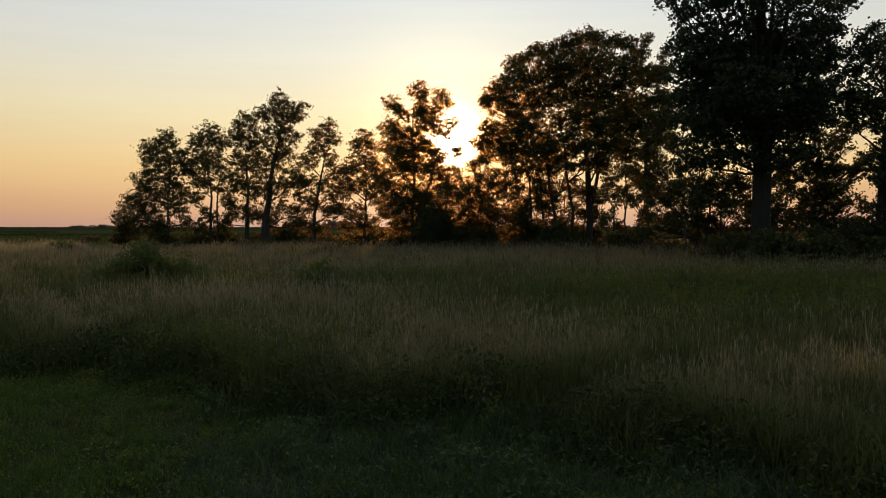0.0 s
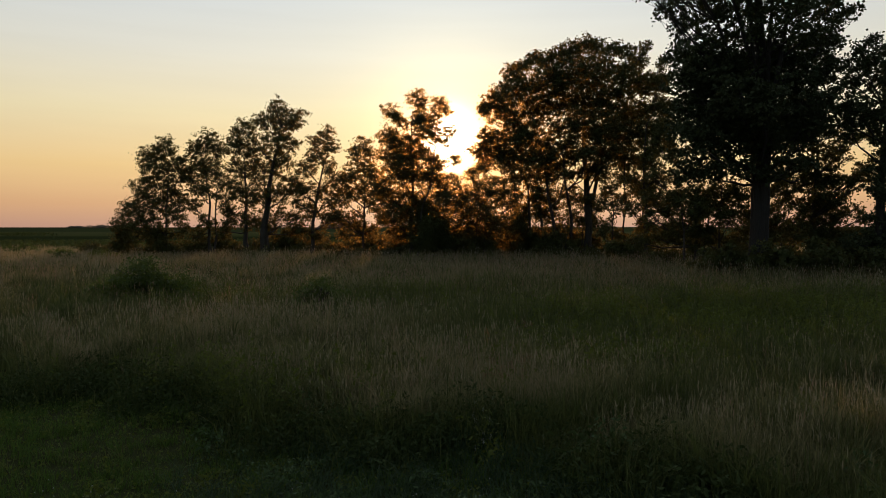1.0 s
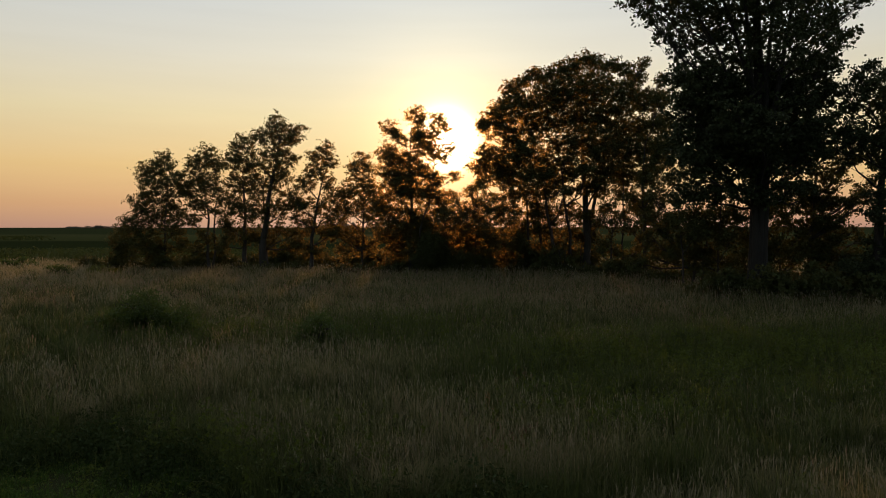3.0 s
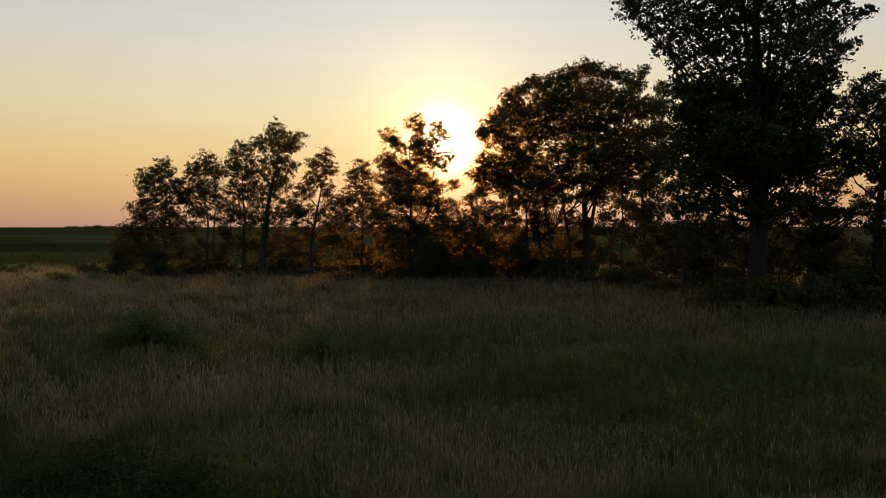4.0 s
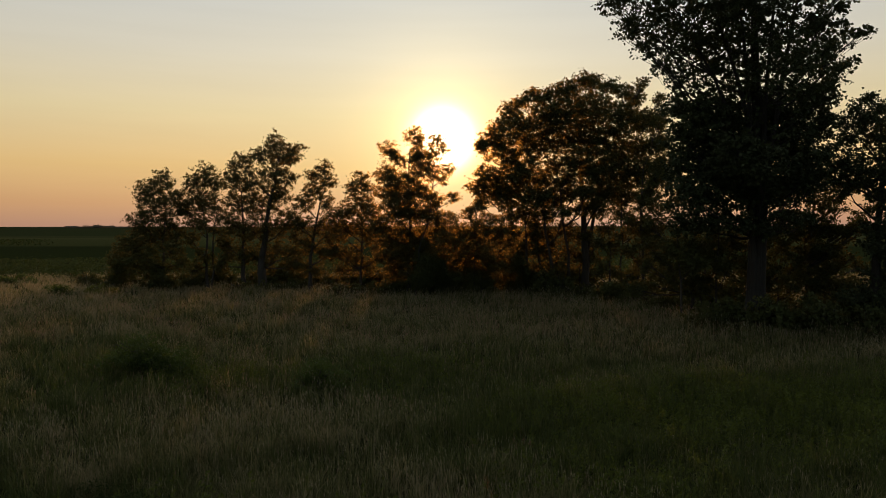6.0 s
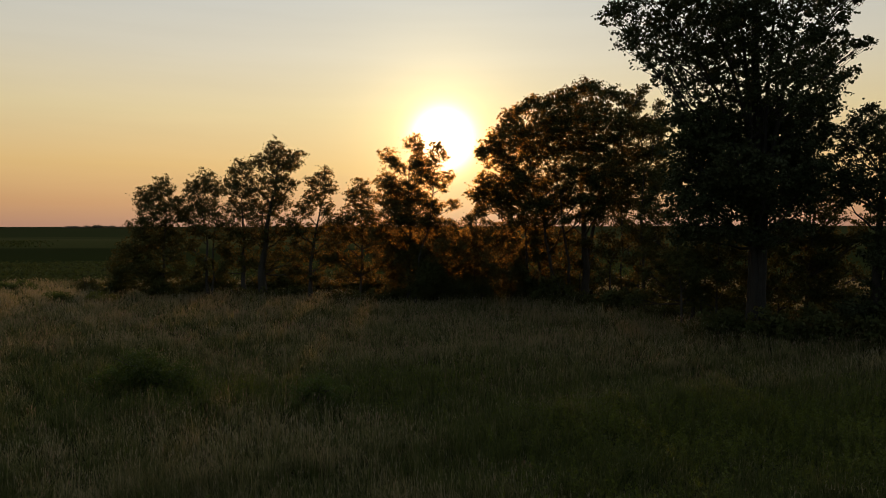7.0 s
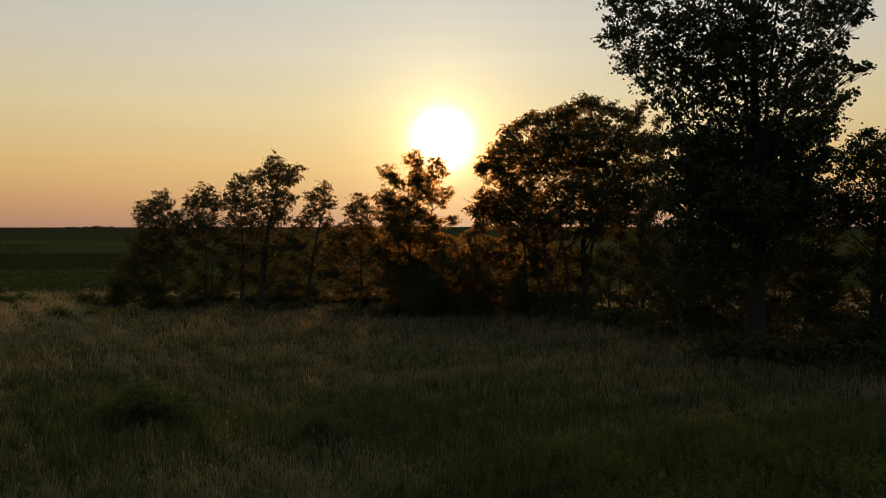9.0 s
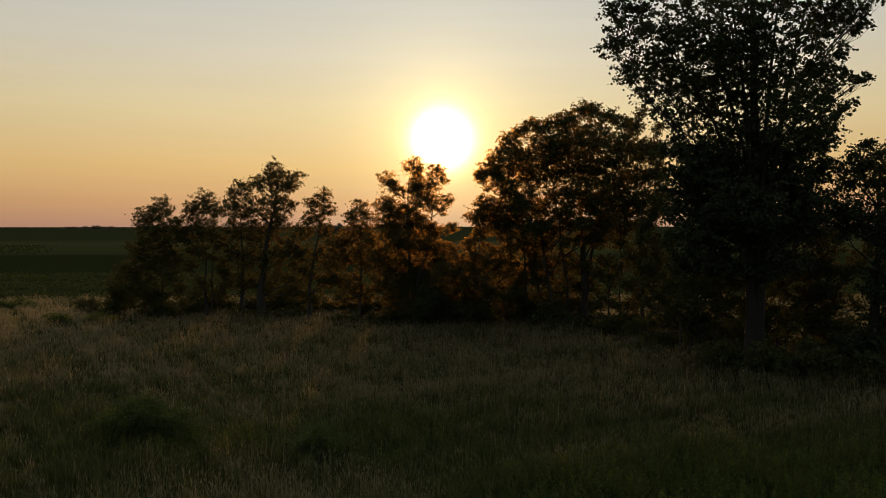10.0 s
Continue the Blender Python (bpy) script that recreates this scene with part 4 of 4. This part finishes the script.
def verge():
    r = np.random.default_rng(6)
    n = 120000
    x = r.uniform(-15, 9, n)
    y = r.uniform(6.0, 19.0, n)
    keep = (y < meadow_edge(x) + 0.5 + r.normal(size=n) * 0.2) & (np.abs(x) < 0.72 * y + 1.5)
    x, y = x[keep], y[keep]
    x, y, tall = tufted(x, y, 0.85, 22, 0.07, r)
    h = tall * (0.20 + 0.09 * wave(x, y, 1.3, 2.0) + 0.05 * wave(x, y, 4.0, 0.3)) * r.uniform(0.6, 1.3, len(x))
    v, t, al = blades(x, y, h, 0.009 * r.uniform(0.7, 1.5, len(x)), r.uniform(0.2, 0.9, len(x)), r)
    tagged(new("verge_grass", fast_mesh("verge_grass", v, t, GRASS_SHORT, al)), "short green verge grass mixed with clover", "grass", kind="stuff")
    qx, qy = r.uniform(-14, 14, 22000), r.uniform(-8, 7, 22000)
    keep = qy < meadow_edge(qx)
    qx, qy = qx[keep], qy[keep]
    v, t, al = blades(qx, qy, 0.16 * r.uniform(0.6, 1.4, len(qx)), 0.016 * r.uniform(0.7, 1.5, len(qx)), r.uniform(0.2, 0.9, len(qx)), r)
    tagged(new("lawn_grass", fast_mesh("lawn_grass", v, t, GRASS_SHORT, al)), "short green grass of the mown verge", "grass", kind="stuff")
    # longer arching blades and leafy weeds where the verge is not mown short
    ax = r.uniform(-4.5, 9, 42000)
    ay = r.uniform(6.5, 14.0, 42000)
    keep = (ay < meadow_edge(ax) + 0.6) & (r.uniform(0, 1, 42000) < smooth(-4.2, -1.2, ax + 0.8 * wave(ax, ay, 2.6, 0.9)))
    ax, ay = ax[keep], ay[keep]
    ax, ay, tall = tufted(ax, ay, 0.8, 12, 0.06, r)
    v, t, al = blades(ax, ay, tall * r.uniform(0.16, 0.48, len(ax)), 0.011 * r.uniform(0.7, 1.6, len(ax)), r.uniform(0.3, 1.25, len(ax)), r)
    tagged(new("arching_grass", fast_mesh("arching_grass", v, t, GRASS_DEWY, al)), "knee-high arching bluish-green grass along the meadow's foot", "grass", kind="stuff")
    lx = r.uniform(-4.0, 7, 26000)
    ly = r.uniform(7.0, 13.0, 26000)
    thick = smooth(-0.1, 0.5, wave(lx, ly, 1.5, 3.3)) * smooth(-4.0, -1.5, lx)
    keep = (ly < meadow_edge(lx) + 0.3) & (r.uniform(0, 1, 26000) < thick)
    lx, ly = lx[keep], ly[keep]
    lz = land(lx, ly) + r.uniform(0.08, 0.42, len(lx)) * (0.7 + 0.4 * wave(lx, ly, 0.9, 1.0))
    v, t = leaves(np.stack([lx, ly, lz], 1), 0.085, 0.36, r, -0.2)
    tagged(new("leafy_weeds", fast_mesh("leafy_weeds", v, t, LEAF_BRIGHT)), "thick stand of narrow-leaved grey-green weeds on the verge", "weeds", kind="stuff")
    # small white clover heads
    wx = r.uniform(-6.0, 1.5, 70)
    wy = r.uniform(7.6, 9.6, 70)
    heads = np.repeat(np.stack([wx, wy, land(wx, wy) + r.uniform(0.14, 0.3, 70)], 1), 9, 0) + r.normal(size=(630, 3)) * 0.004
    v, t = leaves(heads, 0.012, 0.7, r, 0.0)
    tagged(new("clover_heads", fast_mesh("clover_heads", v, t, PALE_FLOWER)), "scattered small white clover heads in the verge grass", "flowers", kind="stuff")
    # clover and plantain leaves
    x, y = x[::3] + r.normal(size=len(x[::3])) * 0.2, y[::3] + r.normal(size=len(x[::3])) * 0.2
    z = land(x, y) + r.uniform(0.03, 0.24, len(x))
    v, t = leaves(np.stack([x, y, z], 1), 0.05, 0.6, r, 0.0)
    tagged(new("clover", fast_mesh("clover", v, t, LEAF_WEED)), "low clover and broad weed leaves among the verge grass", "clover", kind="stuff")


def crop():
    """Rows of bushy beans on the near part of the field behind the trees."""
    r = np.random.default_rng(7)
    n = 52000
    y = 74.5 + (r.uniform(0, 1, n) ** 1.3) * 40
    row = 0.76
    x = r.uniform(-0.75, 0.35, n) * y
    x, y = x + r.normal(size=n) * 0.1, np.round((y + 0.18 * x) / row) * row - 0.18 * x + r.normal(size=n) * 0.09
    stand = 0.7 + 0.8 * wave(x * 0.3, y, 6.0, 1.9) + 0.3 * wave(x, y, 2.3, 0.4)
    keep = r.uniform(0, 1, n) < np.clip(0.1 + 0.8 * stand, 0.03, 1)
    x, y, stand = x[keep], y[keep], stand[keep]
    n = len(x)
    z = land(x, y) + r.uniform(0.08, 0.6, n) * np.clip(stand, 0.25, 1.5)
    v, t = leaves(np.stack([x, y, z], 1), 0.26, 0.8, r, 0.0)
    tagged(new("bean_rows", fast_mesh("bean_rows", v, t, LEAF_CROP)), "long green rows of a low leafy crop", "crop", kind="stuff")


def herbs():
    """Patches of leafy green herbs that crowd out the grass."""
    r = np.random.default_rng(8)
    spots = []
    for cx, cy, cr, n in ((9.5, 20.5, 4.4, 900), (15.0, 21.5, 4.0, 700), (-3.4, 12.9, 2.0, 160), (5.5, 22.0, 3.2, 420), (-8.5, 26.5, 3.0, 300), (4.0, 15.5, 2.0, 200), (-6.0, 13.8, 1.8, 150), (12.5, 17.0, 2.2, 300), (18.5, 24.0, 3.0, 300), (-1.0, 28.0, 4.5, 300)):
        # each plant a loose spire of leaves on its own stalk
        px, py = cx + r.normal(size=n) * cr * 0.7, cy + r.normal(size=n) * cr * 0.5
        keep = py > meadow_edge(px) + 0.3
        px, py = np.repeat(px[keep], 18), np.repeat(py[keep], 18)
        high = np.repeat(r.uniform(0.75, 1.3, keep.sum()), 18)
        up = r.uniform(0.15, 1.0, len(px))
        x, y = px + r.normal(size=len(px)) * 0.10 * (1.2 - up), py + r.normal(size=len(px)) * 0.10 * (1.2 - up)
        spots.append(np.stack([x, y, land(px, py) + meadow_height(px, py) * high * up], 1))
    v, t = leaves(np.concatenate(spots), 0.09, 0.5, r, -0.3)
    tagged(new("meadow_herbs", fast_mesh("meadow_herbs", v, t, LEAF_WEED)), "patches of leafy green herbs in the meadow", "herbs", kind="stuff")


def bank_shade_leaves():
    """Dark leaves standing in for shade at the tall grass's foot, along the verge."""
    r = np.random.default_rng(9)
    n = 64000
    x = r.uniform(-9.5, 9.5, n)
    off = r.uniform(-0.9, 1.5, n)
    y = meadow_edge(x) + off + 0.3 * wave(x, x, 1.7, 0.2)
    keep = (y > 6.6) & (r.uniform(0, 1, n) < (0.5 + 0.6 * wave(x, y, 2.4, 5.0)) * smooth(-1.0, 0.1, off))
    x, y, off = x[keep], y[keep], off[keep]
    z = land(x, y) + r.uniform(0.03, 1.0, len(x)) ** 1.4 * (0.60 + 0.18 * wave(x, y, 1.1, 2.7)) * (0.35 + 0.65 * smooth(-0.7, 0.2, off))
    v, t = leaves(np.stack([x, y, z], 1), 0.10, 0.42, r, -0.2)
    tagged(new("bank_shade_leaves", fast_mesh("bank_shade_leaves", v, t, LEAF_SHADE_CORN)), "dark leaves that stand in for shade at the foot of the tall grass", "herbs", kind="stuff")


meadow()
def corn_rows():
    """Young corn in wide rows on the field beyond the beans."""
    r = np.random.default_rng(12)
    gx, gy = np.meshgrid(np.arange(-200, -110, 1.5), np.arange(205, 290, 7.0))
    n = gx.size
    x, y = (gx + 0.06 * (gy - 205)).ravel() + r.normal(size=n) * 0.2, gy.ravel() + r.normal(size=n) * 1.2
    keep = x < -0.56 * y + r.normal(size=n) * 3
    x, y = np.repeat(x[keep], 8), np.repeat(y[keep], 8)
    n = len(x)
    v, t, al = blades(x + r.normal(size=n) * 0.14, y + r.normal(size=n) * 0.3, r.uniform(0.35, 0.8, n), np.full(n, 0.14), r.uniform(0.1, 0.6, n), r)
    tagged(new("corn_rows", fast_mesh("corn_rows", v, t, LEAF_SHADE_CORN)), "rows of young corn on the far field", "crop", kind="stuff")


herbs()
bank_shade_leaves()
verge()
crop()
corn_rows()


# ---- far trees on the horizon ----
def far_grove(x, y, wide, high, seed):
    r = np.random.default_rng(seed)
    n = int(900 + wide * 8)
    u = r.uniform(-1, 1, n)
    top = high * (0.62 + 0.38 * np.sin(u * 7 + seed) * np.cos(u * 17 + 2 * seed)) * (1 - 0.5 * u ** 4)
    c = np.stack([x + u * wide / 2, y + r.normal(size=n) * 5, float(land(x, y)) + top * r.uniform(0, 1, n) ** 0.7], 1)
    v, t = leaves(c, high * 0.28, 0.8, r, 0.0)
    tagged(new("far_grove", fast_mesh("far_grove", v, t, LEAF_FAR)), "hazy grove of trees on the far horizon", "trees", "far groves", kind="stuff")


far_grove(-1060, 2200, 210, 8, 1)
far_grove(-1010, 2100, 26, 10, 2)
far_grove(-1105, 2150, 30, 7, 4)
far_grove(-115, 800, 46, 11, 3)


# ---- single plants that stand out of the grass ----
def weed(name, label, x, y, high, seed, head=None, head_size=0.05, leafage=60, leaf=0.09, bushy=0.16, mat=None):
    r = np.random.default_rng(seed)
    root = tagged(new(name), label, "weed", "weeds in the grass")
    root.location = (x, y, float(land(x, y)))
    tip = np.array([r.normal() * 0.05, r.normal() * 0.05, high])
    stem = bend((0, 0, -0.03), tip, r, 0.0, 6)
    paths = [(stem, np.linspace(0.007, 0.003, 6))]
    ends = [tip]
    for _ in range(5):
        s0 = stem[r.integers(2, 5)]
        e = s0 + np.array([r.normal() * bushy * 0.8, r.normal() * bushy * 0.8, high * r.uniform(0.18, 0.42)])
        paths.append((bend(s0, e, r, 0.1, 4), np.linspace(0.004, 0.002, 4)))
        ends.append(e)
    part("stem", fast_mesh("stem", *tubes(paths, 5), mat or LEAF_WEED), root)
    c = np.stack([r.normal(size=leafage) * bushy, r.normal(size=leafage) * bushy, high * r.uniform(0.08, 0.92, leafage)], 1)
    part("leaves", fast_mesh("leaves", *leaves(c, leaf, 0.42, r, -0.4), mat or LEAF_WEED), root)
    if head:
        pts = np.concatenate([e + r.normal(size=(26, 3)) * np.array([head_size, head_size, head_size * 1.6]) for e in ends])
        tagged(part("flower_heads", fast_mesh("flower_heads", *leaves(pts, head_size * 0.8, 0.6, r, 0.0), head), root), kind="stuff")
    return root


weed("leafy_weed", "bright green leafy weed on the short verge", -3.78, 11.37, 0.52, 201, leafage=120, mat=LEAF_BRIGHT)
weed("leafy_weed", "feathery green weed on the verge", -2.36, 9.7, 0.52, 202, leafage=140, leaf=0.07, mat=LEAF_BRIGHT)
weed("leafy_weed", "feathery green weed on the verge", -1.2, 9.0, 0.44, 203, leafage=110, leaf=0.07, mat=LEAF_BRIGHT)
weed("leafy_weed", "bright green leafy weed on the short verge", 0.9, 8.5, 0.48, 204, leafage=120, mat=LEAF_BRIGHT)
r_weed = np.random.default_rng(41)
broad = weed("leafy_weed", "broad-leaved green weed in the verge grass", -4.6, 9.4, 0.28, 212, leafage=70, leaf=0.1, bushy=0.12, mat=LEAF_WEED)
for _ in range(30):
    wx = r_weed.uniform(-7.5, 4.5)
    wy = r_weed.uniform(7.0, max(7.1, float(meadow_edge(wx)) + 0.2))
    if wy > 7.4:
        copy_thing(broad, pose(wx, wy, float(land(wx, wy)) - r_weed.uniform(0, 0.08), 0, 0, r_weed.uniform(0, 360)))
weed("leafy_weed", "tall leafy weed at the edge of the meadow", 5.3, 8.7, 0.75, 205, leafage=80, mat=LEAF_BRIGHT)
weed("leafy_weed", "tall leafy weed at the edge of the meadow", 2.42, 10.1, 0.85, 206, leafage=80, mat=LEAF_BRIGHT)
weed("flowering_weed", "weed with small pale flower heads in the grass", 0.58, 10.74, 0.74, 207, PALE_FLOWER, 0.014)
weed("flowering_weed", "weed with small pale flower heads in the grass", 0.7, 10.2, 0.55, 208, PALE_FLOWER, 0.012)
weed("flowering_weed", "weed with small pale flower heads in the grass", 5.6, 10.7, 0.80, 209, PALE_FLOWER, 0.014)
weed("flowering_weed", "weed with small pale flower heads in the grass", 6.2, 10.2, 0.75, 210, PALE_FLOWER, 0.014)
weed("flowering_weed", "single orange-flowered weed among the tall grass", 0.96, 14.1, 0.92, 211, ORANGE_FLOWER, 0.022)
for k, (wx, wy) in enumerate(((1.2, 12.5), (1.5, 12.9), (0.9, 12.8), (14.6, 35.5), (15.2, 35.0), (-5.2, 33.0), (2.0, 17.6))):
    weed("dock_weed", "dock with rusty red seed spikes in the meadow", wx, wy, 0.72, 220 + k, DOCK, 0.03)
